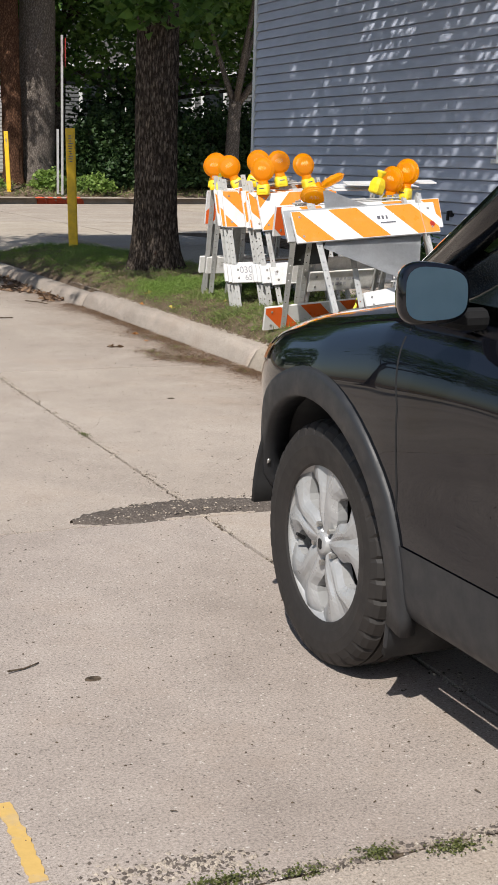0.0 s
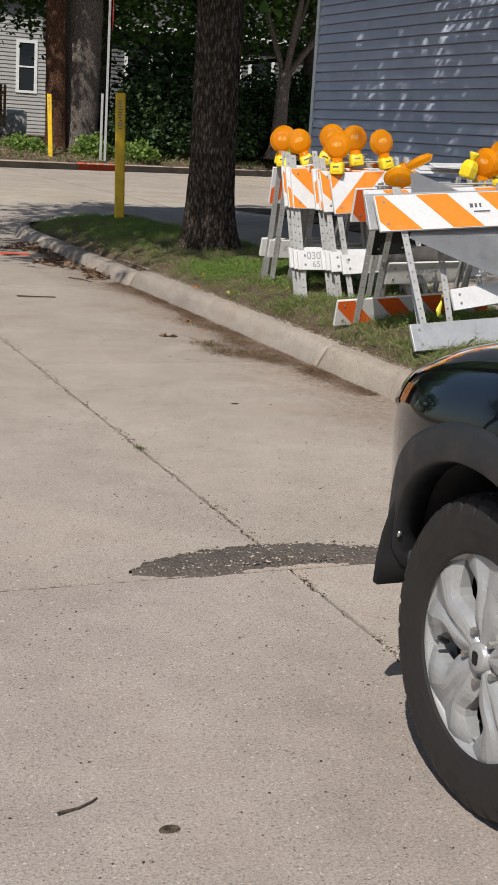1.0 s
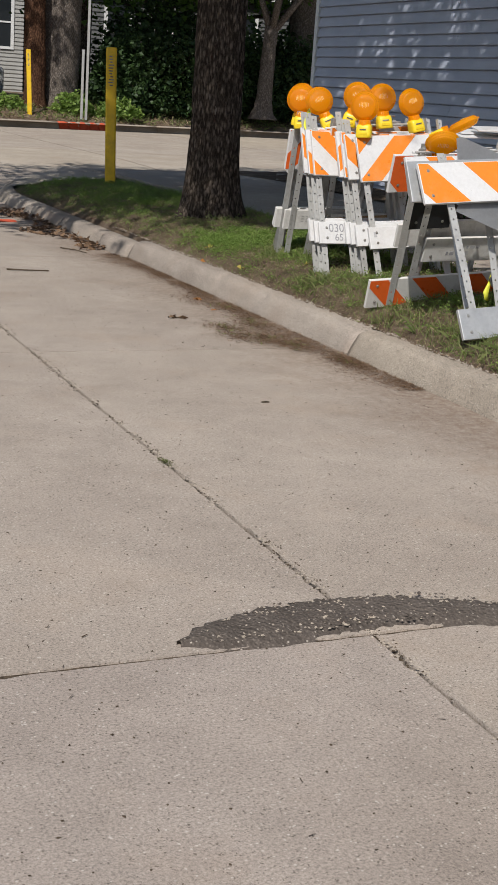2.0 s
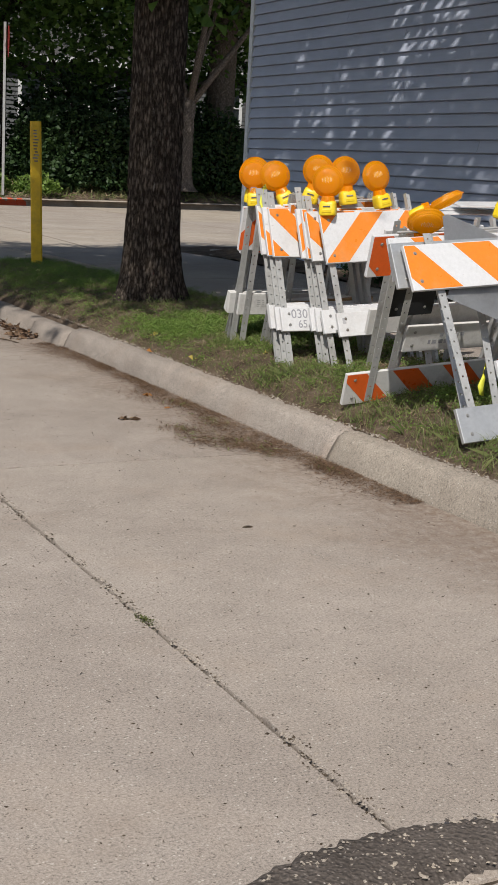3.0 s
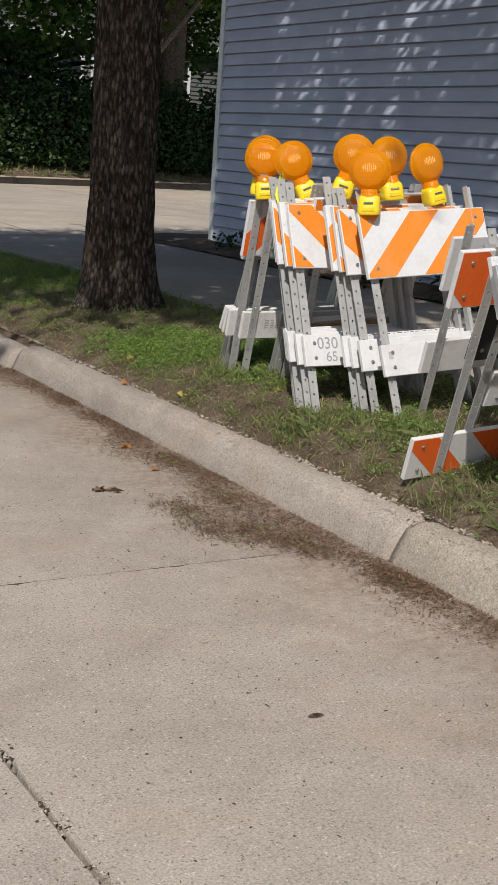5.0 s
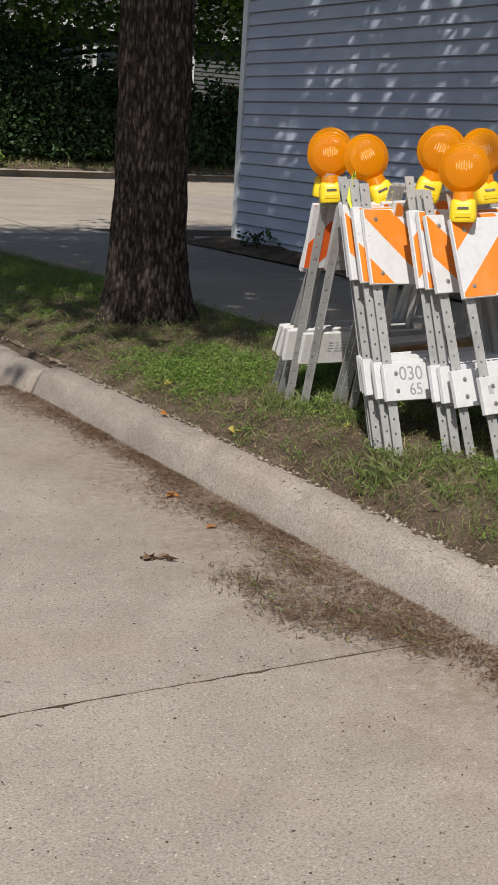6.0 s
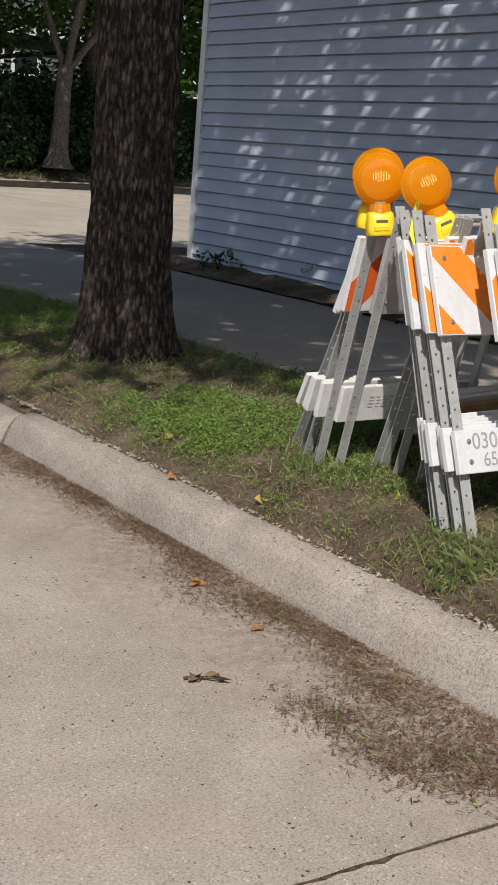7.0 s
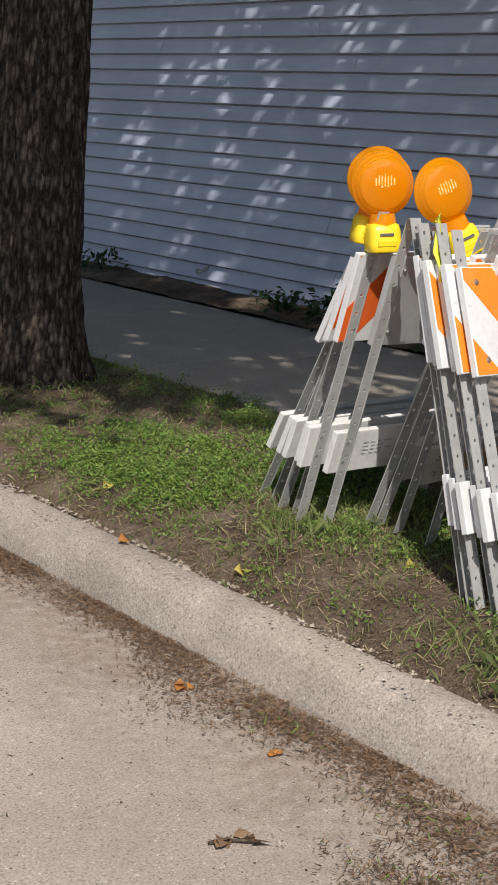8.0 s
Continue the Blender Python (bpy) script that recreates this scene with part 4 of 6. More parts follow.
barricade(2.3, 0.26, (3.5, 1.06, 3.28, 0.25), (3.62, 1.06, 3.88, 0.27), w=0.61, roll=4.0, label="old grey barricade standing among the others",
          fu=(0.55, 0.23, "alu", None), fl=(0.22, 0.14, DIRTY, None), ru=(0.56, 0.22, WHITE, None), rl=(0.2, 0.14, DIRTY, None))
# loose white boards lying over the trestles
for i, (x, y, z, rz, ry) in enumerate(((2.3, 3.3, 1.125, -14, -2), (2.33, 3.36, 1.145, -9, -1.5), (2.37, 3.24, 1.165, -18, -2.5))):
    bm = bmesh.new()
    box(bm, 0.6, 0.16, 0.008, Matrix.Translation((0.3, 0, 0)), 0.0015)
    o = tagged(part("loose_board", bm, WHITE), "loose white board lying across the barricade tops", "board", "loose boards")
    o.matrix_basis = pose(x, y, z, 6, ry, rz)


def metal_sheet(outline, m, label):
    bm = bmesh.new()
    f = bm.faces.new([bm.verts.new((x, y, 0)) for x, y in outline])
    bmesh.ops.solidify(bm, geom=[f], thickness=0.004)
    o = tagged(part("metal_sheet", bm, "alu"), label, "sheet", "loose metal sheets")
    o.matrix_basis = m
    return o


# a torn sheet hung below the long board and another standing on the trestle tops
metal_sheet([(0.0, 0.0), (0.03, 0.05), (0.72, 0.14), (0.69, 0.02), (0.645, -0.15), (0.6, -0.225), (0.57, -0.23)], pose(1.9, 2.597, 0.785, 63.2, 0, 0), "plain grey metal sheet hanging below the long barricade board")
metal_sheet([(0.0, -0.16), (0.0, 0.0), (0.03, 0.008), (0.42, -0.13), (0.5, -0.2), (0.3, -0.22)], pose(1.985, 2.795, 1.122, 72, 0, -3), "grey metal sheet with a sloping edge leaning on the barricade tops")


# lettering and marks on the white lower panels
def bars(parent, m, rows, mat="ink"):
    """Worn unreadable writing as small plain bars."""
    rng = random.Random(9)
    for y, x0, x1, h in rows:
        x = x0
        while x < x1:
            w = rng.uniform(0.012, 0.03)
            bm = bmesh.new()
            box(bm, w, h, 0.0008, Matrix.Translation((x + w / 2, y, 0.0004)))
            o = part("mark", bm, mat, parent)
            o.matrix_basis = m
            x += w + rng.uniform(0.008, 0.016)


def text_on(parent, body, size, m, mat, name="lettering"):
    cu = bpy.data.curves.new(name, "FONT")
    cu.body, cu.size, cu.extrude, cu.align_x, cu.align_y = body, size, 0.0006, "CENTER", "CENTER"
    tmp = bpy.data.objects.new(name, cu)
    scene.collection.objects.link(tmp)
    dg = bpy.context.evaluated_depsgraph_get()
    me = bpy.data.meshes.new_from_object(tmp.evaluated_get(dg))
    bpy.data.objects.remove(tmp)
    me.materials.clear()
    me.materials.append(M[mat])
    o = new(name, me)
    o.parent = parent
    o.matrix_basis = m
    return o


sets = [o for o in scene.objects if o.name.startswith("traffic_barricade")]


def child(ob, name):
    return [c for c in ob.children if c.name.split(".")[0] == name][0]


low = child(sets[0], "lower_panel")
text_on(low, "030", 0.07, pose(0.115, 0.094, 0.0206), "faded_ink")
text_on(low, "65", 0.06, pose(0.13, 0.037, 0.0206), "faded_ink")
rear_low = [c for c in sets[0].children if c.name.split(".")[0] == "lower_panel"][1]
bars(rear_low, pose(0, 0, 0.0202), [(0.09, 0.12, 0.22, 0.005), (0.078, 0.12, 0.2, 0.004), (0.066, 0.12, 0.22, 0.004), (0.054, 0.12, 0.21, 0.004)], "steel")
bars(child(sets[6], "lower_panel"), pose(0, 0, 0.0202), [(0.085, 0.03, 0.06, 0.03), (0.095, 0.24, 0.34, 0.016)], "faded_ink")
bars(child(sets[9], "lower_panel"), pose(0, 0, 0.0202), [(0.115, 0.1, 0.58, 0.022)])
fp = child(sets[10], "panel")
bm = bmesh.new()
box(bm, 0.14, 0.066, 0.001, Matrix.Translation((0.63, 0.115, 0.0215)))
lab = part("sticker", bm, "white", fp, "small white maker's sticker")
bars(lab, pose(0.575, 0.125, 0.0221), [(0.0, 0.0, 0.075, 0.024)])
bm = bmesh.new()
box(bm, 0.105, 0.009, 0.0008, Matrix.Translation((0.645, 0.09, 0.0223)))
part("mark", bm, "ink", lab)
bm = bmesh.new()
cyl(bm, 0.018, 0.018, 0.001, Matrix.Translation((0.955, 0.06, 0.0215)), 20)
part("mark", bm, "red_ink", fp)
mid = [c for c in sets[11].children if c.name.split(".")[0] == "lower_panel"][0]
bars(mid, pose(0, 0, 0.0202), [(0.085, 0.2, 0.34, 0.018), (0.05, 0.14, 0.28, 0.022)], "faded_ink")


# warning lights
def warning_light(name, x, y, z, yaw, tilt=0.0, roll=0.0, case="front", label="round amber warning light with yellow battery case on a barricade"):
    """Round amber lens, axis along local y; the case sits below."""
    w = empty(name, pose(x, y, z) @ pose(0, 0, 0, tilt, roll, yaw) @ Matrix.Scale(0.93, 4), label, "warning light", "warning lights")
    bm = bmesh.new()
    prof = [(0.0, -0.037), (0.03, -0.036), (0.052, -0.0335), (0.068, -0.03), (0.073, -0.0265), (0.075, -0.02), (0.08, -0.019), (0.083, -0.01), (0.0845, -0.006), (0.092, -0.0055), (0.093, 0.0), (0.092, 0.0055), (0.0845, 0.006), (0.083, 0.01), (0.08, 0.019), (0.075, 0.02), (0.073, 0.0265), (0.068, 0.03), (0.052, 0.0335), (0.03, 0.036), (0.0, 0.037)]
    prof = [(max(r, 0.0006), 0.8 * h) for r, h in prof]
    lathe(bm, prof, pose(0, 0, 0, 90, 0, 0), 40)
    lens = part("lens", bm, "amber", w, "round ribbed amber lens")
    for face in lens.data.polygons:
        face.use_smooth = abs(face.normal.y) > 0.75
    # centre ribs, the lens highlight put into their pale colour
    for side in (-1, 1):
        bm = bmesh.new()
        for q in range(7):
            xq = -0.027 + 0.009 * q
            hq = 0.5 * math.sqrt(max(0.0, 0.034 ** 2 - xq ** 2))
            box(bm, 0.0045, 0.004, 2 * hq, pose(xq, side * 0.0282, 0.008 + 0.004 * (q % 2)), 0.0012)
        part("reflector", bm, "amber_glint", lens, "lens centre ribs coloured pale as a painted glint")
    bm = bmesh.new()
    cyl(bm, 0.042, 0.036, 0.035, pose(0, 0, -0.1), 20)
    part("collar", bm, "amber", w)
    bm = bmesh.new()
    rings = []
    for u, (sx, sy, zz) in enumerate(((0.034, 0.03, -0.108), (0.044, 0.038, -0.114), (0.048, 0.042, -0.13), (0.05, 0.045, -0.17), (0.05, 0.045, -0.188), (0.046, 0.04, -0.192))):
        ring = []
        for a in range(20):
            an = 2 * math.pi * a / 20
            cx_, sy_ = math.cos(an), math.sin(an)
            kx = abs(cx_) ** 0.5 * (1 if cx_ > 0 else -1)
            ky = abs(sy_) ** 0.5 * (1 if sy_ > 0 else -1)
            ring.append((sx * kx, sy * ky - (0.012 if case == "front" else -0.012) * u / 5, zz))
        rings.append(ring)
    loft(bm, rings)
    cs = part("battery_case", bm, "yellow", w, "yellow plastic battery case", smooth=True)
    bm = bmesh.new()
    box(bm, 0.055, 0.006, 0.018, pose(0, -0.052, -0.165), 0.002)
    part("latch", bm, "yellow", cs)
    bm = bmesh.new()
    box(bm, 0.04, 0.003, 0.007, pose(0, -0.0505, -0.14))
    part("mark", bm, "ink", cs)
    return w


WL = "warning_light"
warning_light(WL, 2.135, 4.9, 1.266, -30, 3, 4, label="round amber warning light half hidden behind another on nested barricades")
warning_light(WL, 2.1, 4.847, 1.251, -30, 0, -6, label="round amber warning light facing the street on nested barricades")
warning_light(WL, 2.145, 4.671, 1.249, -16, -6, -26, label="round amber warning light leaning sideways on nested barricades")
warning_light(WL, 2.241, 4.35, 1.291, -34, 4, 14)
warning_light(WL, 2.187, 4.148, 1.237, -40, 0, -4, label="round amber warning light facing the street on a striped barricade")
warning_light(WL, 2.378, 4.296, 1.291, -12, -5, -8)
warning_light(WL, 2.586, 4.305, 1.277, 0, -8, -14, label="round amber warning light with pale ribbed centre leaning on a barricade")
warning_light(WL, 2.173, 3.041, 1.185, 52, 60, 0, label="amber warning light fallen on its side over a barricade")
warning_light(WL, 1.974, 2.901, 1.092, -20, 48, 0, label="amber warning light hanging upside down from a barricade")
warning_light(WL, 2.7, 3.0, 1.25, -58, 0, 4, label="amber warning light turned edge-on on the wide barricade")
warning_light(WL, 2.605, 3.02, 1.2, -66, 6, 10, label="amber warning light turned edge-on behind another")

# a light that has lost its lens: the case with its round neck
spare = empty("battery_case", pose(2.485, 3.0, 1.165, 8, 14, 20) @ Matrix.Scale(0.85, 4), "yellow warning light case without its lens on a barricade", "warning light", "warning lights")
bm = bmesh.new()
loft(bm, [[(sx * cx_, sy * cy_, zz) for cx_, cy_ in ((-1, -0.6), (-0.6, -1), (0.6, -1), (1, -0.6), (1, 0.6), (0.6, 1), (-0.6, 1), (-1, 0.6))] for sx, sy, zz in ((0.05, 0.04, -0.07), (0.056, 0.046, -0.06), (0.058, 0.048, 0.0), (0.044, 0.04, 0.035), (0.03, 0.03, 0.05))])
part("case", bm, "yellow", spare, "yellow plastic battery case")
bm = bmesh.new()
lathe(bm, [(0.02, 0.045), (0.022, 0.075), (0.034, 0.088), (0.036, 0.104), (0.03, 0.108), (0.024, 0.096), (0.004, 0.094)], None, 24)
part("neck", bm, "yellow", spare, "round yellow neck", smooth=True)


# ribbons of plastic tape
def ribbon(pts, width, label):
    bm = bmesh.new()
    rows = []
    for i, p in enumerate(pts):
        p = Vector(p)
        s = Vector((math.cos(i * 0.9), math.sin(i * 0.9) * 0.5, 0.2)) * width / 2
        rows.append([p - s, p + s, p + s + Vector((0, 0.0015, 0)), p - s + Vector((0, 0.0015, 0))])
    loft(bm, rows)
    return tagged(part("ribbon", bm, "ribbon", smooth=True), label, "ribbon", "ribbons")


ribbon([(2.05, 4.6, 1.17), (2.03, 4.57, 1.2), (2.01, 4.555, 1.16), (2.0, 4.545, 1.1), (2.01, 4.53, 1.06), (2.0, 4.52, 1.03)], 0.022, "yellow plastic tape tied round a barricade top")
ribbon([(2.2, 2.66, 0.49), (2.175, 2.645, 0.47), (2.16, 2.63, 0.43), (2.14, 2.62, 0.39), (2.15, 2.62, 0.35)], 0.03, "yellow plastic tape tied to a white board")


# ---------------------------------------------------------------- car
XC, WF, WR, WZ = 0.6, -1.645, -4.265, 0.32      # centre line, front and rear axle, wheel centre height
car = empty("car", pose(XC, -2.9, 0), "black compact SUV with grey cladding and silver alloy wheels", "car")
CAR_ORIGIN = Vector((XC, -2.9, 0))


def car_part(name, bm, mat, parent=None, label="", smooth=True):
    bmesh.ops.translate(bm, vec=-CAR_ORIGIN, verts=bm.verts)
    return part(name, bm, mat, parent or car, label, smooth)


def car_profile(y):
    """Half width and height points of the body, sill to bonnet centre, at a station."""
    t = y - WF                                   # ahead of the front axle
    f = max(0.0, t)
    r = max(0.0, (WR - 0.35) - y)
    pinch = 1 - 0.06 * f - 0.4 * max(0.0, f - 0.2) ** 2 / 0.45 - 0.1 * r * r
    hood = -0.16 * max(0.0, t + 0.3) - 0.22 * max(0.0, f - 0.35) ** 2 - 0.01
    door = max(0.0, min(1.0, (WF - 0.35 - y) / 0.35))
    u = max(0.0, min(1.0, (f - 0.2) / 0.25))
    low = 0.24 + 0.04 * f + 0.1 * u * u * (3 - 2 * u)
    pts = [(0.80 - 0.05 * f, low), (0.865, low + 0.05), (0.885, 0.42), (0.895 - 0.012 * door, 0.56), (0.905 - 0.01 * door, 0.70 + 0.2 * hood), (0.895, 0.82 + 0.6 * hood),
           (0.86, 0.905 + 0.85 * hood), (0.80, 0.955 + hood), (0.70, 0.985 + hood), (0.5, 1.01 + hood), (0.25, 1.025 + hood), (0.0, 1.03 + hood)]
    return [(w * pinch, z) for w, z in pts]


def spline(pts, n):
    """Catmull-Rom through the points, n steps a span."""
    out = []
    for i in range(len(pts) - 1):
        p0, p1, p2, p3 = pts[max(i - 1, 0)], pts[i], pts[i + 1], pts[min(i + 2, len(pts) - 1)]
        for s in range(n):
            u = s / n
            out.append(tuple(0.5 * (2 * p1[k] + (p2[k] - p0[k]) * u + (2 * p0[k] - 5 * p1[k] + 4 * p2[k] - p3[k]) * u * u + (3 * p1[k] - p0[k] - 3 * p2[k] + p3[k]) * u ** 3) for k in (0, 1)))
    out.append(pts[-1])
    return out


ARCH = 0.395
stations = [-0.735 - 0.028 * i for i in range(0, 160)]
stations = [y for y in stations if y > -5.2]


def side_at(y, z):
    """Half width of the body side at a height."""
    pr = spline(car_profile(y), 5)
    pr = sorted((p[1], p[0]) for p in pr if p[0] > 0.5)
    return float(np.interp(z, [p[0] for p in pr], [p[1] for p in pr]))


def shell(lo, hi, push=0.0, y_from=0.0, y_to=-9.0, side=-1):
    """Strip of body skin between two profile positions, with the wheel openings left out."""
    bm = bmesh.new()
    rows = []
    for y in stations:
        if not (y_to <= y <= y_from):
            continue
        pr = spline(car_profile(y), 6)[lo:hi]
        row = []
        for w, z in pr:
            yy, zz = y, z
            for wy in (WF, WR):
                d = math.hypot(yy - wy, zz - WZ)
                if w > 0.7 and d < ARCH and d > ARCH - 0.05:
                    yy, zz = wy + (yy - wy) * ARCH / d, WZ + (zz - WZ) * ARCH / d
            row.append((bm.verts.new((XC + side * (w + push), yy, zz)), math.hypot(y - WF, z - WZ) < ARCH - 0.05 or math.hypot(y - WR, z - WZ) < ARCH - 0.05))
        rows.append(row)
    for a, b in zip(rows, rows[1:]):
        for i in range(len(a) - 1):
            q = (a[i], a[i + 1], b[i + 1], b[i])
            if any(v[1] for v in q) and abs(q[0][0].co.x - XC) > 0.6:
                continue
            f = [v[0] for v in q]
            bm.faces.new(f if side > 0 else f[::-1])
    for v in [v for v in bm.verts if not v.link_faces]:
        bm.verts.remove(v)
    return bm


NP = len(spline(car_profile(-2.5), 6))
for sd in (-1, 1):
    car_part("body_side" if sd < 0 else "body_side", shell(13, NP, side=sd), "car", label="glossy black painted panel")
    car_part("sill_cladding", shell(0, 14, 0.004, side=sd), "cladding", label="dull grey plastic cladding")


def wheel_arch(wy, sd):
    bm = bmesh.new()
    rings = []
    for i in range(33):
        a = math.radians(-3 + 195 * i / 32)
        ring = []
        for r, out in ((ARCH - 0.012, -0.06), (ARCH - 0.012, 0.006), (ARCH - 0.006, 0.011), (ARCH + 0.05, 0.012), (ARCH + 0.062, 0.009), (ARCH + 0.066, -0.004), (ARCH + 0.06, -0.03)):
            y, z = wy + r * math.cos(a), WZ + r * math.sin(a)
            w = side_at(min(y, -0.8), max(0.3, z)) + out
            ring.append((XC + sd * w, y, max(0.2, z)))
        rings.append(ring)
    loft(bm, rings)
    return car_part("arch_cladding", bm, "cladding", label="dull grey wheel arch cladding")


def wheel_house(wy, sd):
    bm = bmesh.new()
    rings = []
    for i in range(25):
        a = math.radians(2 + 203 * i / 24)
        rings.append([(XC + sd * w, wy + (ARCH - 0.005 + g) * math.cos(a), WZ + (ARCH - 0.005 + g) * math.sin(a)) for w, g in ((0.87, 0), (0.45, 0), (0.45, 0.02), (0.87, 0.02))])
    loft(bm, rings)
    return car_part("wheel_liner", bm, "dark")


def tyre_bm():
    bm = bmesh.new()
    prof = [(0.216, -0.095), (0.222, -0.1), (0.24, -0.106), (0.27, -0.112), (0.3, -0.111), (0.322, -0.102), (0.334, -0.09), (0.340, -0.072)]
    for x in (-0.06, -0.018, 0.024, 0.062):
        prof += [(0.342, x - 0.004), (0.333, x - 0.003), (0.333, x + 0.004), (0.342, x + 0.005)]
    prof += [(0.340, 0.074), (0.334, 0.09), (0.322, 0.102), (0.3, 0.111), (0.27, 0.112), (0.24, 0.106), (0.216, 0.095)]
    n = 216
    vs = []
    for i in range(n):
        a = 2 * math.pi * i / n
        cut = 0.008 if i % 6 == 0 else 0.0
        vs.append([bm.verts.new(((r - (cut if 0.32 < r and abs(h) > 0.065 else 0.0)) * math.cos(a + h * 0.25), h, (r - (cut if 0.32 < r and abs(h) > 0.065 else 0.0)) * math.sin(a + h * 0.25))) for r, h in prof])
    for i in range(n):
        a, b = vs[i], vs[(i + 1) % n]
        for j in range(len(prof) - 1):
            bm.faces.new((a[j], a[j + 1], b[j + 1], b[j]))
    return bm


def rim_parts(parent):
    """Silver wheel, outer face towards -y."""
    bm = bmesh.new()
    lathe(bm, [(0.226, -0.084), (0.231, -0.09), (0.229, -0.092), (0.225, -0.089), (0.207, -0.072), (0.2, 0.06), (0.195, 0.08), (0.19, 0.05), (0.196, -0.07)], pose(0, 0, 0, -90, 0, 0), 72, False)
    part("rim_ring", bm, "rim", parent, smooth=True)
    bm = bmesh.new()
    cyl(bm, 0.198, 0.198, 0.01, pose(0, -0.02, 0, 90, 0, 0), 48)
    cyl(bm, 0.09, 0.08, 0.05, pose(0, -0.045, 0, 90, 0, 0), 32)
    part("brake_disc", bm, "dark", parent, smooth=False)
    for i in range(5):
        a0 = math.radians(13 + 72 * i)
        bm = bmesh.new()
        rows = []
        for q in range(13):
            u = q / 12
            r = 0.03 + (0.2255 - 0.03) * u
            pinch = math.exp(-((u - 0.58) / 0.2) ** 2)
            wide = math.radians(35.7 - 14.5 * pinch)
            row = []
            for s in range(13):
                v = -1 + 2 * s / 12
                a = a0 + wide * v + 0.04 * math.sin(u * math.pi)
                edge = max(0.0, abs(v) - 0.6) / 0.4
                # two flat blades with a groove between them that widens outwards
                groove = max(0.0, 1 - abs(v - 0.1) / (0.18 + 0.25 * u))
                face = -0.08 - 0.012 * math.sin(u * math.pi * 0.9) - 0.009 * (1 - abs(v)) + 0.016 * groove * min(1.0, u * 2) + 0.012 * edge
                row.append((r * math.cos(a), face, r * math.sin(a)))
            rows.append(row)
        back = [[(x, y + 0.03, z) for x, y, z in row] for row in rows]
        loft(bm, [row + bk[::-1] for row, bk in zip(rows, back)])
        part("spoke", bm, "rim", parent)
    bm = bmesh.new()
    lathe(bm, [(0.001, -0.1), (0.026, -0.099), (0.031, -0.096), (0.033, -0.08), (0.034, -0.05)], pose(0, 0, 0, -90, 0, 0), 32)
    hubc = part("hub_cap", bm, "rim", parent, smooth=True)
    bm = bmesh.new()
    for x, w2, h2 in ((0, 0.02, 0.022), (0, 0.014, 0.028)):
        box(bm, w2, 0.002, h2, pose(x, -0.1005 + 0.0004 * (w2 > 0.015), 0))
    part("emblem", bm, "dark", hubc, smooth=False)
    for i in range(5):
        a = math.radians(13 + 36 + 72 * i)
        bm = bmesh.new()
        cyl(bm, 0.009, 0.008, 0.03, pose(0.056 * math.cos(a), -0.08, 0.056 * math.sin(a), 90, 0, 0), 6)
        part("wheel_nut", bm, "bolt", parent)
    bm = bmesh.new()
    cyl(bm, 0.006, 0.005, 0.035, pose(-0.15, -0.085, -0.02, 60, 0, 20), 8)
    part("valve", bm, "dark", parent)


for wy in (WF, WR):
    for sd in (-1, 1):
        wheel_arch(wy, sd)
        wheel_house(wy, sd)
        wob = part("wheel", tyre_bm(), "rubber", car, "black tyre on silver alloy wheel")
        wob.matrix_basis = pose(sd * (0.905 - 0.14), wy + 2.9, WZ, 0, 0, -90 if sd < 0 else 90) @ Matrix.Scale(0.935, 4)
        if sd < 0:
            rim_parts(wob)
        else:
            bm = bmesh.new()
            cyl(bm, 0.215, 0.215, 0.12, pose(0, -0.03, 0, 90, 0, 0), 40)
            part("rim", bm, "rim", wob)

# mud flap behind the front tyre and lip ahead of it
for y, z0, z1, tilt in ((WF - 0.38, 0.17, 0.36, 6), (WF + 0.375, 0.35, 0.45, -14)):
    bm = bmesh.new()
    box(bm, 0.15, 0.018, z1 - z0, pose(XC - (0.8 if y < WF else 0.735), y, (z0 + z1) / 2, tilt), 0.008)
    car_part("mud_flap", bm, "cladding")
bm = bmesh.new()
cyl(bm, 0.009, 0.009, 0.008, pose(XC - 0.845, WF + 0.36, 0.46, 0, 90, 0), 12)
car_part("clip", bm, "bolt")

# underside and nose closing
bm = bmesh.new()
box(bm, 1.4, 3.7, 0.1, pose(XC, -3.2, 0.3), 0.02)
car_part("underbody", bm, "dark", smooth=False)
bm = bmesh.new()
rings = []
for yv in (-0.735, -0.70, -0.68):
    k2 = 1.0 - (0.735 + yv) * 1.8
    rings.append([(XC + s * w * k2, yv, 0.25 + (z - 0.25) * k2) for s in (-1,) for w, z in spline(car_profile(-0.735), 3)] + [(XC + w * k2, yv, 0.25 + (z - 0.25) * k2) for w, z in spline(car_profile(-0.735), 3)[::-1]])
loft(bm, rings)
car_part("front_bumper", bm, "car")

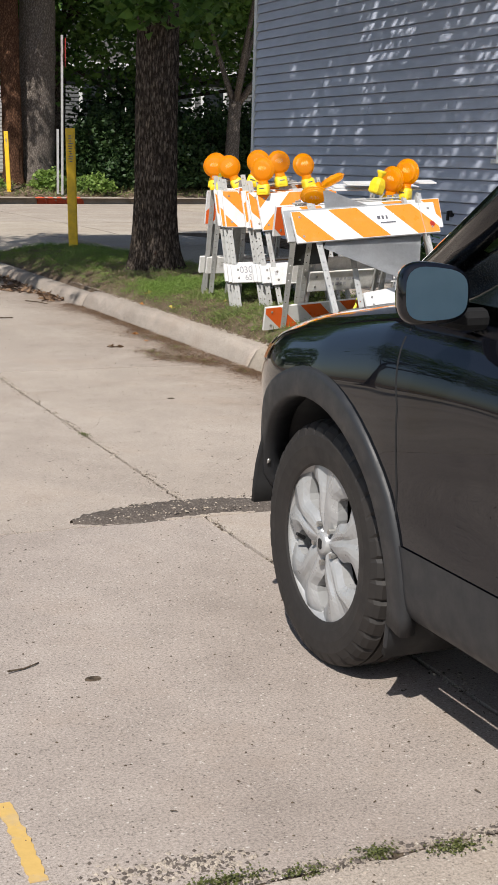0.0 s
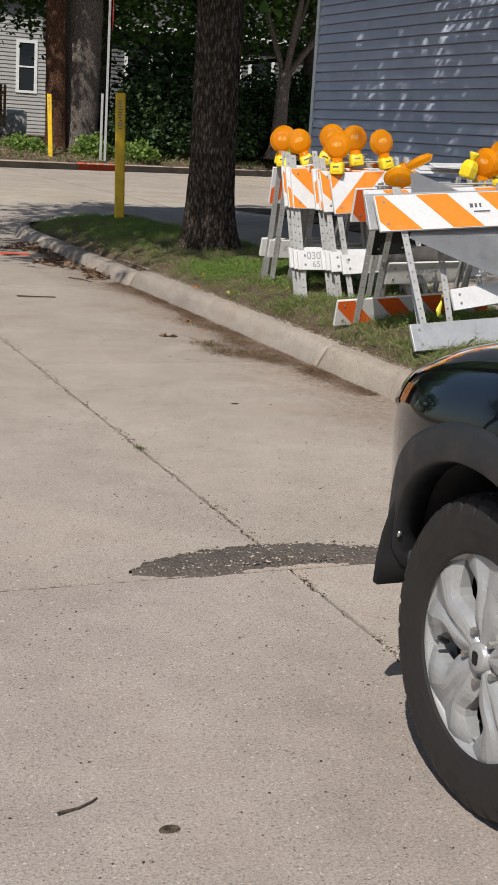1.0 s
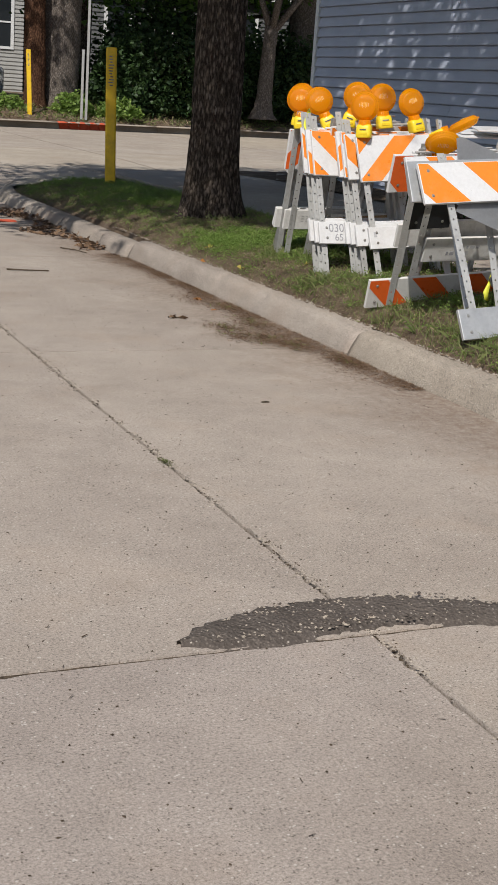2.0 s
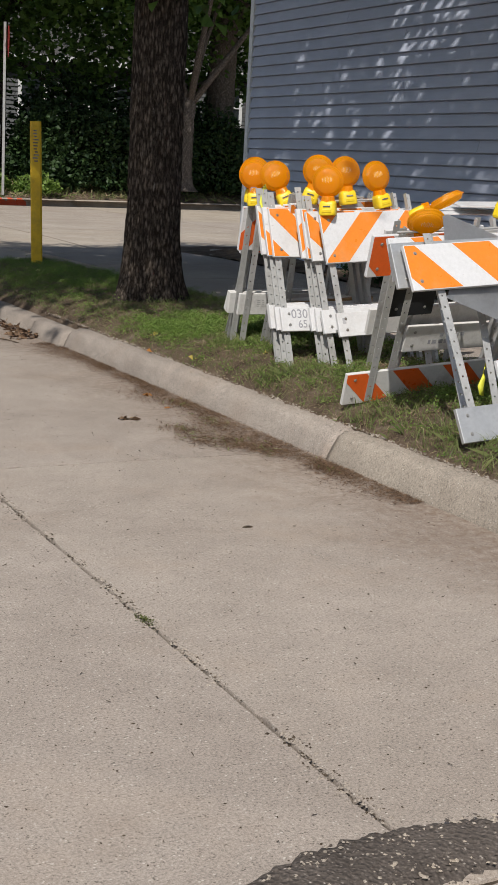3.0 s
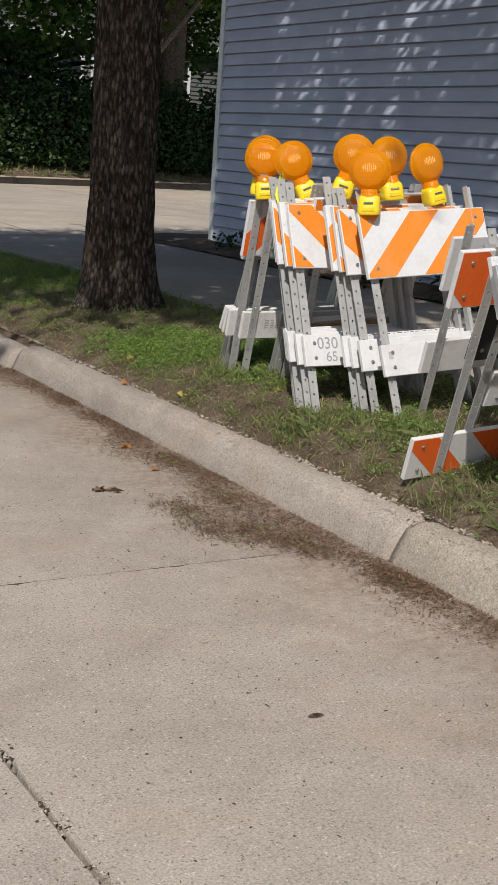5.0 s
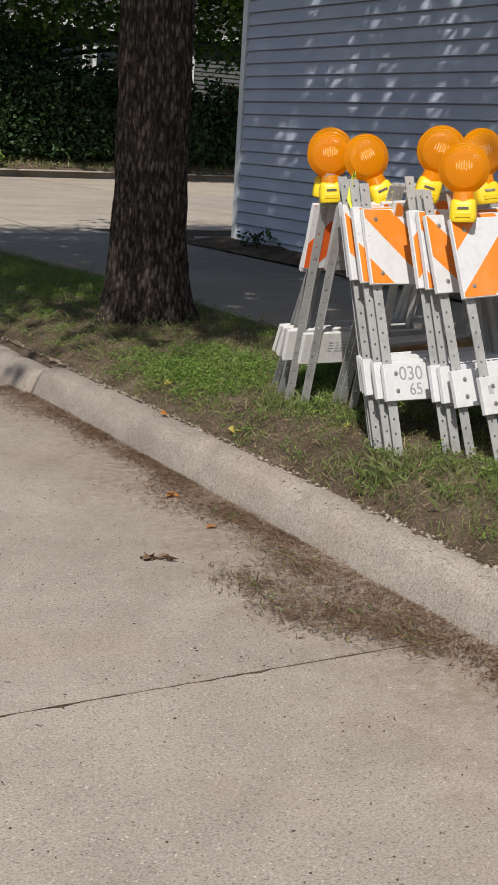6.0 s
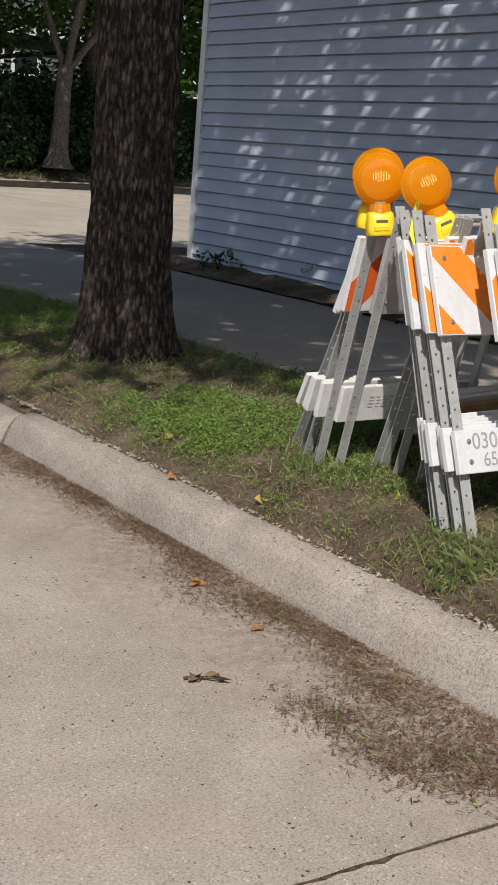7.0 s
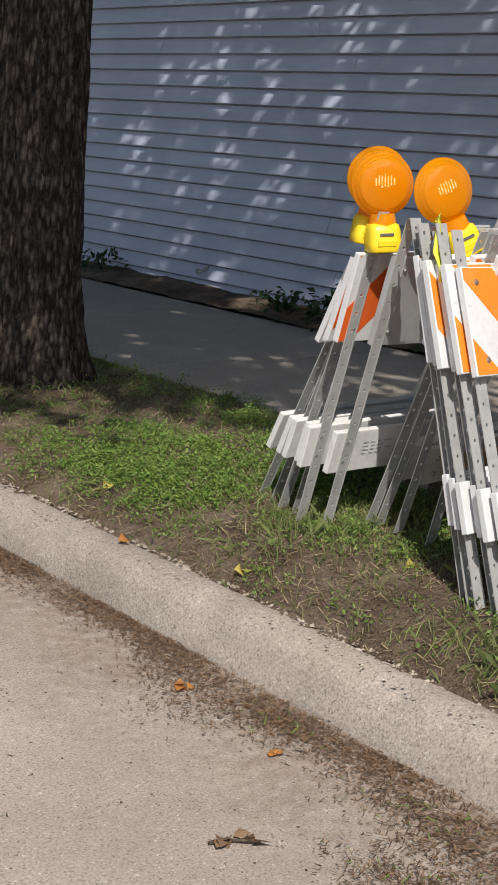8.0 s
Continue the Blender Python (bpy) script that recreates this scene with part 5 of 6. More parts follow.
# windscreen, side windows, pillars and roof
def greenhouse():
    st = [(-1.95, 0.78, 0.99, 0.74, 1.0), (-2.35, 0.82, 1.0, 0.7, 1.28), (-2.8, 0.83, 1.01, 0.63, 1.56), (-3.4, 0.83, 1.02, 0.6, 1.65), (-4.2, 0.82, 1.03, 0.58, 1.64), (-4.75, 0.8, 1.04, 0.6, 1.5), (-5.1, 0.76, 1.05, 0.66, 1.12)]
    bm = bmesh.new()
    loft(bm, [[(XC - wb, y, zb), (XC - (wb + wt) / 2 - 0.02, y, (zb + zt) / 2), (XC - wt, y, zt - 0.02), (XC - wt * 0.8, y, zt), (XC, y, zt + 0.03), (XC + wt * 0.8, y, zt), (XC + wt, y, zt - 0.02), (XC + (wb + wt) / 2 + 0.02, y, (zb + zt) / 2), (XC + wb, y, zb)] for y, wb, zb, wt, zt in st])
    return car_part("cabin_glass", bm, "window", label="dark tinted window glass")


greenhouse()
for sd in (-1, 1):
    for path, r in (([(0.80, -1.93, 0.985), (0.775, -2.35, 1.27), (0.69, -2.8, 1.55), (0.63, -3.4, 1.645), (0.61, -4.2, 1.635), (0.66, -4.75, 1.45), (0.73, -5.1, 1.1)], 0.04), ([(0.83, -3.15, 1.0), (0.66, -3.2, 1.62)], 0.03)):
        bm = bmesh.new()
        tube(bm, [(XC + sd * w, y, z) for w, y, z in path], r, 10)
        car_part("pillar", bm, "car")
bm = bmesh.new()
loft(bm, [[(XC - w, y, z), (XC - w * 0.6, y, z + 0.03), (XC, y, z + 0.045), (XC + w * 0.6, y, z + 0.03), (XC + w, y, z), (XC, y, z - 0.02)] for y, w, z in ((-2.75, 0.64, 1.545), (-3.4, 0.62, 1.65), (-4.2, 0.6, 1.645), (-4.8, 0.62, 1.49))])
car_part("roof", bm, "car")
bm = bmesh.new()
loft(bm, [[(XC - w, -5.19, z) for w, z in spline(car_profile(-5.15), 3)] + [(XC + w, -5.19, z) for w, z in spline(car_profile(-5.15), 3)[::-1]], [(XC - w * 0.9, -5.24, 0.3 + (z - 0.3) * 0.9) for w, z in spline(car_profile(-5.15), 3)] + [(XC + w * 0.9, -5.24, 0.3 + (z - 0.3) * 0.9) for w, z in spline(car_profile(-5.15), 3)[::-1]]])
car_part("tailgate", bm, "car")

# door gap and lower step line
def seam(path, width=0.006):
    bm = bmesh.new()
    rows = []
    for y, z in path:
        w = side_at(y, z)
        rows.append([(XC - w + 0.004, y - width / 2, z), (XC - w - 0.0008, y - width / 2, z), (XC - w - 0.0008, y + width / 2, z), (XC - w + 0.004, y + width / 2, z)])
    loft(bm, rows)
    return car_part("door_gap", bm, "dark", smooth=False)


seam([(-2.055 - 0.015 * math.sin(i / 24 * 3.14) + 0.05 * max(0, (i - 17) / 7), 0.36 + 0.56 * i / 24) for i in range(25)])
seam([(-3.15, 0.36 + 0.6 * i / 16) for i in range(17)])
bm = bmesh.new()
tube(bm, [(XC - side_at(y, 0.97) - 0.002, y, 0.975) for y in [-2.2 - 0.15 * i for i in range(18)]], 0.009, 8)
car_part("window_strip", bm, "dark")
bm = bmesh.new()
box(bm, 0.03, 0.2, 0.035, pose(XC - 0.915, -2.98, 0.86), 0.012)
car_part("door_handle", bm, "car")

# amber marker and headlamp wrapped on the front corner
bm = shell(29, 38, 0.004, -0.86, -1.22)
car_part("headlamp", bm, "glass", label="clear headlamp corner")
bm = shell(30, 35, 0.006, -1.22, -1.32)
car_part("side_marker", bm, "marker", label="dull amber side marker")

# door mirror
bm = bmesh.new()
rings = []
for u, sc in ((0.0, 0.93), (0.25, 1.0), (0.55, 0.95), (0.8, 0.75), (1.0, 0.35)):
    ring = []
    for a in range(28):
        an = 2 * math.pi * a / 28
        cx_, sz_ = math.cos(an), math.sin(an)
        kx = abs(cx_) ** 0.62 * (1 if cx_ > 0 else -1)
        kz = abs(sz_) ** 0.62 * (1 if sz_ > 0 else -1)
        ring.append((-0.078 * kx * sc, 0.1 * u, 0.066 * kz * sc * (1 + 0.1 * kx)))
    rings.append(ring)
MIRM = pose(-0.402, -2.36, 1.035, -4, 0, -15) @ Matrix.Scale(0.92, 4)
loft(bm, rings)
bmesh.ops.transform(bm, matrix=MIRM, verts=bm.verts)
mirror_shell = car_part("door_mirror", bm, "car", label="black door mirror with clear glass")
bm = bmesh.new()
ring = []
for a in range(28):
    an = 2 * math.pi * a / 28
    kx = abs(math.cos(an)) ** 0.62 * (1 if math.cos(an) > 0 else -1)
    kz = abs(math.sin(an)) ** 0.62 * (1 if math.sin(an) > 0 else -1)
    ring.append((-0.067 * kx, 0.055 * kz * (1 + 0.1 * kx)))
loft(bm, [[(x, -0.002, z) for x, z in ring], [(x, -0.006, z) for x, z in ring]])
bmesh.ops.transform(bm, matrix=MIRM, verts=bm.verts)
bmesh.ops.translate(bm, vec=-CAR_ORIGIN, verts=bm.verts)
part("mirror_glass", bm, "mirror", mirror_shell, "clear mirror glass")
bm = bmesh.new()
tube(bm, [(XC - 0.94, -2.29, 0.985), (XC - 0.88, -2.26, 0.972), (XC - 0.82, -2.25, 0.97)], 0.024, 10)
bmesh.ops.translate(bm, vec=-CAR_ORIGIN, verts=bm.verts)
part("mirror_stalk", bm, "dark", mirror_shell)


# ---------------------------------------------------------------- plants on the verge
def green(x, y):
    """How green the verge is at a place, 0 to 1."""
    e = min(1.0, max(0.0, (x - 1.78) / 0.2))
    n1 = 0.5 + 0.9 * fnoise(x + 9, y, 1.7) + 0.7 * fnoise(x, y + 4, 5.0) + 0.5 * fnoise(x + 2, y, 13.0)
    bare = math.exp(-((x - 2.05) ** 2 + (y - 4.75) ** 2) / 0.03) + math.exp(-((x - 1.95) ** 2 + (y - 4.25) ** 2) / 0.06) + 1.7 * math.exp(-((x - 2.48) ** 2 + (y - 7.1) ** 2) / 0.5)
    lush = 0.55 * math.exp(-((x - 2.15) ** 2 + (y - 5.6) ** 2) / 0.5) + 0.45 * math.exp(-((x - 2.0) ** 2 + (y - 3.95) ** 2) / 0.02) + 0.4 * math.exp(-((x - 1.95) ** 2 + (y - 2.4) ** 2) / 0.15)
    far_dry = 0.25 if y < 4.4 else 0.0
    return max(0.0, min(1.0, e * (n1 + 0.8 * lush - far_dry - 0.12) - 0.8 * bare))


rng = np.random.default_rng(11)
plants, tufts, straw = [], [], []
for _ in range(15000):
    x, y = rng.uniform(1.79, 3.0), rng.uniform(1.4, 8.6)
    if rng.random() < 0.04 + green(x, y) ** 2.2 * 0.75:
        plants.append((x, y, lawn_z(x, y)))
for _ in range(9000):
    x, y = rng.uniform(1.8, 3.0), rng.uniform(7.5, 11.2)
    if rng.random() < 0.25 * green(x, y) + 0.05:
        plants.append((x, y, lawn_z(x, y)))
plants = np.array(plants[:9000])
n_leaf = 40
cent = np.repeat(plants, n_leaf, 0)
spread = rng.normal(0, 1, (len(cent), 3)) * np.array((0.024, 0.024, 0.0))
hgt = np.repeat(rng.uniform(0.006, 0.055, len(plants)), n_leaf) * rng.uniform(0.2, 1.2, len(cent))
cent = cent + spread
cent[:, 2] += hgt
v, f = fan_leaves(rng, cent, 0.0095, ((0, 0), (0.3, 0.45), (0, 1.1), (-0.3, 0.45)), 0.6, 0.6)
weeds = tagged(soup("weeds", v, f, "weed"), "low green weeds with small feathery leaves", "weeds", kind="stuff")
for _ in range(130000):
    x, y = rng.uniform(1.76, 3.0), rng.uniform(0.5, 11.2)
    gq = green(x, y)
    if rng.random() < 0.22 + 0.45 * (1 - abs(gq - 0.45)):
        (tufts if rng.random() < 0.32 + 0.3 * gq else straw).append((x, y, lawn_z(x, y)))
v, f = blades(rng, np.array(tufts[:36000]), 0.042, 0.0028, 0.6)
tagged(soup("grass", v, f, "grass"), "thin green grass blades on the verge", "grass", kind="stuff")
pts = np.array(straw[:48000])
pts[:, 2] += rng.uniform(0.002, 0.012, len(pts))
v, f = slivers(rng, pts, 0.03, 0.0026, 0.35)
tagged(soup("dry_grass", v, f, "dry"), "dry straw-coloured grass clippings on soil", "dry grass", kind="stuff")

# tall grass tufts round the barricade feet
base = []
for cx, cy, n, s in ((1.92, 4.1, 500, 0.1), (2.1, 3.72, 420, 0.12), (1.85, 3.05, 300, 0.14), (1.9, 2.5, 400, 0.14), (1.9, 2.1, 500, 0.16), (2.35, 3.1, 300, 0.2), (2.3, 4.85, 500, 0.13), (2.12, 5.02, 300, 0.08), (2.75, 10.55, 120, 0.1)):
    p = rng.normal(0, s, (n, 2)) + (cx, cy)
    p = p[p[:, 0] > 1.79]
    base += [(x, y, lawn_z(x, y)) for x, y in p]
v, f = blades(rng, np.array(base), 0.07, 0.0035, 0.5)
tagged(soup("grass", v, f, "grass"), "longer grass tufts round the barricade legs", "grass", kind="stuff")

# leafy plants in the bed by the wall
def bed_plant(x, y, size, n, label):
    r2 = np.random.default_rng(int(x * 100 + y * 10))
    c = np.array((x, y, bed_z(x, y))) + r2.normal(0, 1, (n, 3)) * (size * 0.5, size * 0.7, size * 0.3) + (0, 0, size * 0.4)
    v2, f2 = fan_leaves(r2, c, size * 0.34, ((0, 0), (0.3, 0.4), (0, 1), (-0.3, 0.4)), 0.4)
    b = empty("bed_plant", pose(0, 0, 0), label, "plant", "plants along the wall")
    soup("foliage", v2, f2, "bush", b)
    bm2 = bmesh.new()
    for q in range(5):
        tube(bm2, [(x, y, bed_z(x, y) - 0.02), (x + r2.normal(0, size * 0.2), y + r2.normal(0, size * 0.2), bed_z(x, y) + size * 0.5)], 0.004, 6)
    part("stem", bm2, "bush", b)


bed_plant(5.06, 10.42, 0.16, 60, "small leafy plant in the dark bed by the wall")
bed_plant(4.98, 7.85, 0.2, 160, "low dark green plants beside the sidewalk")
bed_plant(4.98, 8.35, 0.14, 70, "low dark green plants beside the sidewalk")
bed_plant(4.95, 6.4, 0.26, 200, "leafy green shrub against the house wall")
bed_plant(5.0, 6.9, 0.22, 120, "leafy green shrub against the house wall")

# ---------------------------------------------------------------- litter on the street
def gutter_pts(n, y0, y1, w0, w1, seed):
    r2 = np.random.default_rng(seed)
    out = []
    while len(out) < n:
        y = r2.uniform(y0, y1)
        d = abs(r2.normal(0, 1)) * (w0 + (w1 - w0) * (0.5 + 0.8 * fnoise(y, 2.0, 1.6)))
        if r2.random() < 0.35 + 0.9 * max(0.0, 0.4 + fnoise(y, d, 3.5)):
            out.append((KERB_X - 0.01 - max(0.0, d), y, 0.002 + r2.uniform(0, 0.008)))
    return np.array(out), r2


p1, r2 = gutter_pts(26000, 2.2, 6.8, 0.05, 0.17, 21)
v, f = slivers(r2, p1, 0.011, 0.003, 0.25)
tagged(soup("leaf_litter", v, f, "litter"), "brown dry grass litter gathered in the gutter", "litter", kind="stuff")
cl = []
for cx, cy, n, s in ((1.32, 3.45, 700, 0.08), (1.42, 3.25, 600, 0.07), (1.22, 3.75, 450, 0.07), (1.5, 2.85, 350, 0.05), (1.5, 4.4, 400, 0.06), (1.45, 3.9, 500, 0.08), (1.2, 3.5, 300, 0.06)):
    p = r2.normal(0, 1, (n, 2)) * (s * 0.7, s * 1.3) + (cx, cy)
    p = p[p[:, 0] < 1.6]
    cl += [(x, y, 0.003 + abs(r2.normal(0, 0.006))) for x, y in p]
cl = [p for p in cl for _ in range(2)]
v, f = slivers(r2, np.array(cl) + np.c_[r2.normal(0, 0.012, (len(cl), 2)), np.zeros(len(cl))], 0.017, 0.0026, 0.3)
tagged(soup("leaf_litter", v, f, "litter"), "straw clumps of cut grass beside the kerb", "litter", kind="stuff")
gr = np.array(cl)[r2.choice(len(cl), 260)]
v, f = slivers(r2, gr + (0, 0, 0.004), 0.025, 0.0025, 0.3)
tagged(soup("leaf_litter", v, f, "weed"), "bits of cut green grass in the gutter litter", "litter", kind="stuff")
dk = np.c_[r2.uniform(0.9, 1.58, 1500), r2.uniform(7.0, 10.0, 1500), r2.uniform(0.002, 0.015, 1500)]
dk = dk[(dk[:, 0] > 1.1 + 0.35 * np.abs(np.sin(dk[:, 1] * 2.3)))]
v, f = fan_leaves(r2, dk, 0.05, ((0, 0), (0.4, 0.4), (0, 1), (-0.4, 0.4)), 1.5)
tagged(soup("leaf_litter", v, f, "litter"), "dark fallen leaves in the shaded gutter", "litter", kind="stuff")


def stones(name, pts, size, mat, label, seed=1):
    """Small irregular pebbles."""
    r3 = np.random.default_rng(seed)
    vv, ff = [], []
    base_v = np.array([(1, 0, 0), (0, 1, 0), (-1, 0, 0), (0, -1, 0), (0, 0, 0.8), (0, 0, -0.4)], float)
    base_f = [(0, 1, 4), (1, 2, 4), (2, 3, 4), (3, 0, 4), (1, 0, 5), (2, 1, 5), (3, 2, 5), (0, 3, 5)]
    for p in pts:
        s = size * r3.uniform(0.4, 1.3)
        o = len(vv)
        an = r3.uniform(0, 6.28)
        rot = np.array(((math.cos(an), -math.sin(an), 0), (math.sin(an), math.cos(an), 0), (0, 0, 1)))
        q = (base_v * s * r3.uniform(0.6, 1.4, (6, 1)) * (1, r3.uniform(0.5, 1), 0.7)) @ rot.T + p
        vv += list(q)
        ff += [tuple(o + i for i in t) for t in base_f]
    return tagged(soup(name, vv, ff, mat), label, "debris", kind="stuff")


r3 = np.random.default_rng(33)
n = 5200
pp = np.c_[r3.uniform(-1.9, 1.55, n), r3.uniform(-3.0, 7.5, n), np.full(n, 0.001)]
stones("grit", pp[:3400], 0.0036, "joint", "dark grit and crumbs scattered on the street", 2)
stones("grit", pp[3400:], 0.0036, "kerb", "pale pebbles scattered on the street", 3)
jj = np.c_[r3.normal(0.006, 0.016, 4200), r3.uniform(-2.5, 7.0, 4200), np.full(4200, 0.0)]
jj = jj[np.abs(np.sin(jj[:, 1] * 3.1) + np.sin(jj[:, 1] * 7.7)) > 0.35]
stones("grit", jj[:2200], 0.0055, "kerb", "broken concrete crumbs along the long joint", 4)
stones("grit", jj[2200:], 0.005, "joint", "dirt crumbs along the long joint", 5)
tw = np.c_[r3.uniform(-1.8, 1.5, 420), r3.uniform(-3.0, 7.0, 420), np.full(420, 0.003)]
v, f = slivers(r3, tw, 0.014, 0.003, 0.15)
tagged(soup("grit", v, f, "joint"), "small dark twigs and leaf scraps on the street", "debris", kind="stuff")
kt = np.c_[r3.uniform(1.66, 1.77, 900), r3.uniform(1.5, 6.6, 900), np.full(900, 0.137)]
stones("grit", kt, 0.0045, "kerb", "loose aggregate grains on the kerb top", 6)


ke = np.c_[1.772 + 0.012 * np.sin(np.linspace(0, 90, 2600)) + r3.normal(0, 0.011, 2600), r3.uniform(0.8, 7.6, 2600), np.full(2600, 0.135)]
stones("grit", ke[:1300], 0.011, "soil", "crumbs of soil along the back of the kerb", 14)
stones("grit", ke[1300:], 0.009, "kerb", "broken aggregate along the back of the kerb", 15)

pq = np.c_[r3.uniform(-0.42, 0.5, 900), r3.uniform(-0.22, 0.0, 900), np.full(900, 0.013)]
pq = pq[(pq[:, 1] < -0.02 - 0.9 * np.maximum(0, np.abs(pq[:, 0]) - 0.15) ** 1.6) & (pq[:, 1] > -0.2)]
stones("grit", pq[::2], 0.006, "kerb", "pale stones bedded in the asphalt patch", 8)
stones("grit", pq[1::2], 0.006, "asphalt", "dark stones bedded in the asphalt patch", 9)


def twig(name, pts, r, label):
    bm2 = bmesh.new()
    tube(bm2, pts, [r * (1 - 0.5 * i / len(pts)) for i in range(len(pts))], 6)
    return tagged(part(name, bm2, "joint"), label, "twig", "twigs on the street")


twig("twig", [(-1.03, -1.462, 0.008), (-1.012, -1.455, 0.006), (-0.985, -1.447, 0.004), (-0.955, -1.432, 0.005), (-0.94, -1.418, 0.003)], 0.003, "short dark twig lying on the street")
twig("twig", [(1.01, 4.09, 0.006), (1.04, 4.075, 0.012), (1.06, 4.07, 0.006), (1.075, 4.05, 0.01), (1.1, 4.04, 0.005)], 0.004, "curled dark twig on the street")
twig("twig", [(0.5, 5.9, 0.008), (0.62, 5.85, 0.01), (0.78, 5.86, 0.006)], 0.006, "thin dark twig on the street")
twig("twig", [(1.2, 7.1, 0.008), (1.28, 6.95, 0.01), (1.33, 6.82, 0.006)], 0.005, "thin dark twig on the street")


def scrap(x, y, z, size, mat, label, category, n=6):
    r4 = np.random.default_rng(int(abs(x * 977 + y * 131)))
    c = np.array((x, y, z)) + r4.normal(0, 1, (n, 3)) * (size * 0.4, size * 0.4, size * 0.08)
    v2, f2 = fan_leaves(r4, c, size, MAPLE, 1.2)
    return tagged(soup("fallen_leaf", v2, f2, mat), label, category, "fallen leaves")


scrap(1.05, 4.07, 0.008, 0.035, "litter", "dark curled dead leaf on the street", "leaf", 8)
scrap(1.735, 5.36, 0.15, 0.035, "leaf_orange", "orange fallen leaf on the kerb", "leaf", 1)
scrap(1.83, 4.95, 0.17, 0.032, "leaf_yellow", "yellow fallen leaf on the verge", "leaf", 2)
scrap(1.9, 5.75, 0.2, 0.032, "leaf_yellow", "pale yellow leaf among the weeds", "leaf", 2)
scrap(2.1, 4.6, 0.25, 0.03, "leaf_yellow", "pale yellow leaf among the weeds", "leaf", 2)
scrap(1.42, 4.7, 0.008, 0.026, "leaf_orange", "orange brown dead leaves in the gutter", "leaf", 5)
scrap(1.37, 4.3, 0.008, 0.022, "leaf_orange", "orange brown dead leaves in the gutter", "leaf", 4)
bm = bmesh.new()
cyl(bm, 0.022, 0.019, 0.004, pose(-0.84, -1.565, 0.002) @ Matrix.Diagonal((1, 0.6, 1, 1)), 14)
tagged(part("gum_spot", bm, "joint"), "dark flat gum spot on the street", "spot")
bm = bmesh.new()
cyl(bm, 0.022, 0.016, 0.004, pose(0.736, 2.092, 0.002) @ Matrix.Diagonal((1, 0.5, 1, 1)), 12)
tagged(part("gum_spot", bm, "joint"), "small dark spot on the street", "spot")
# moss in the joint
mb = np.array([(r3.normal(0, 0.01), 1.29 + r3.normal(0, 0.03), 0.002 + abs(r3.normal(0, 0.004))) for _ in range(160)] + [(cx + r3.normal(0, sx), cy + r3.normal(0, 0.011), 0.003 + abs(r3.normal(0, 0.008))) for cx, cy, sx, nn in ((-0.9, -2.55, 0.04, 420), (-0.75, -2.575, 0.025, 160), (-0.59, -2.565, 0.02, 260), (-0.445, -2.6, 0.03, 300), (-0.2, -2.58, 0.05, 260)) for _ in range(nn)])
mb[:, 2] *= 0.6
v, f = fan_leaves(r3, mb, 0.006, ((0, 0), (0.4, 0.4), (0, 1), (-0.4, 0.4)), 0.8)
tagged(soup("moss", v, f, "moss"), "green moss growing in the street joints", "moss", kind="stuff")

rub = np.array([(cx + r3.normal(0, sx), cy + r3.normal(0, sy), 0.0) for cx, cy, sx, sy, nn in ((-0.9, -2.475, 0.05, 0.02, 240), (-1.07, -2.48, 0.05, 0.03, 160), (-0.97, -2.465, 0.06, 0.02, 140), (-0.67, -2.57, 0.04, 0.015, 140), (-0.4, -2.565, 0.12, 0.014, 220), (-0.9, -2.56, 0.2, 0.012, 260)) for _ in range(nn)])
stones("grit", rub[::2], 0.0065, "kerb", "broken concrete rubble along the street joint", 12)
stones("grit", rub[1::2], 0.006, "asphalt", "dark crumbs along the street joint", 13)

# painted marks on the street
def paint_mark(pts, width, mat, label, z=0.0025, seed=3):
    rr = random.Random(seed)
    bm2 = bmesh.new()
    rows = []
    for i in range(len(pts) - 1):
        for s in range(8):
            u = s / 8
            x, y = (pts[i][k] + (pts[i + 1][k] - pts[i][k]) * u for k in (0, 1))
            w = width / 2 * rr.uniform(0.75, 1.15)
            dx, dy = pts[i + 1][0] - pts[i][0], pts[i + 1][1] - pts[i][1]
            ln = math.hypot(dx, dy)
            zz = z + street_z(x, y)
            rows.append([(x - dy / ln * w, y + dx / ln * w, zz), (x + dy / ln * w, y - dx / ln * w, zz), (x + dy / ln * w, y - dx / ln * w, zz - 0.002), (x - dy / ln * w, y + dx / ln * w, zz - 0.002)])
    loft(bm2, rows)
    return tagged(part("road_marking", bm2, mat), label, "marking", kind="structure")


paint_mark([(-1.2, -2.12), (-1.2, -2.25), (-1.204, -2.35), (-1.207, -2.44)], 0.034, "yellow_mark", "worn yellow paint line on the street")
paint_mark([(0.5, 9.1), (0.95, 9.05), (1.35, 9.0)], 0.22, "red_paint", "faded red paint stripe by the kerb")

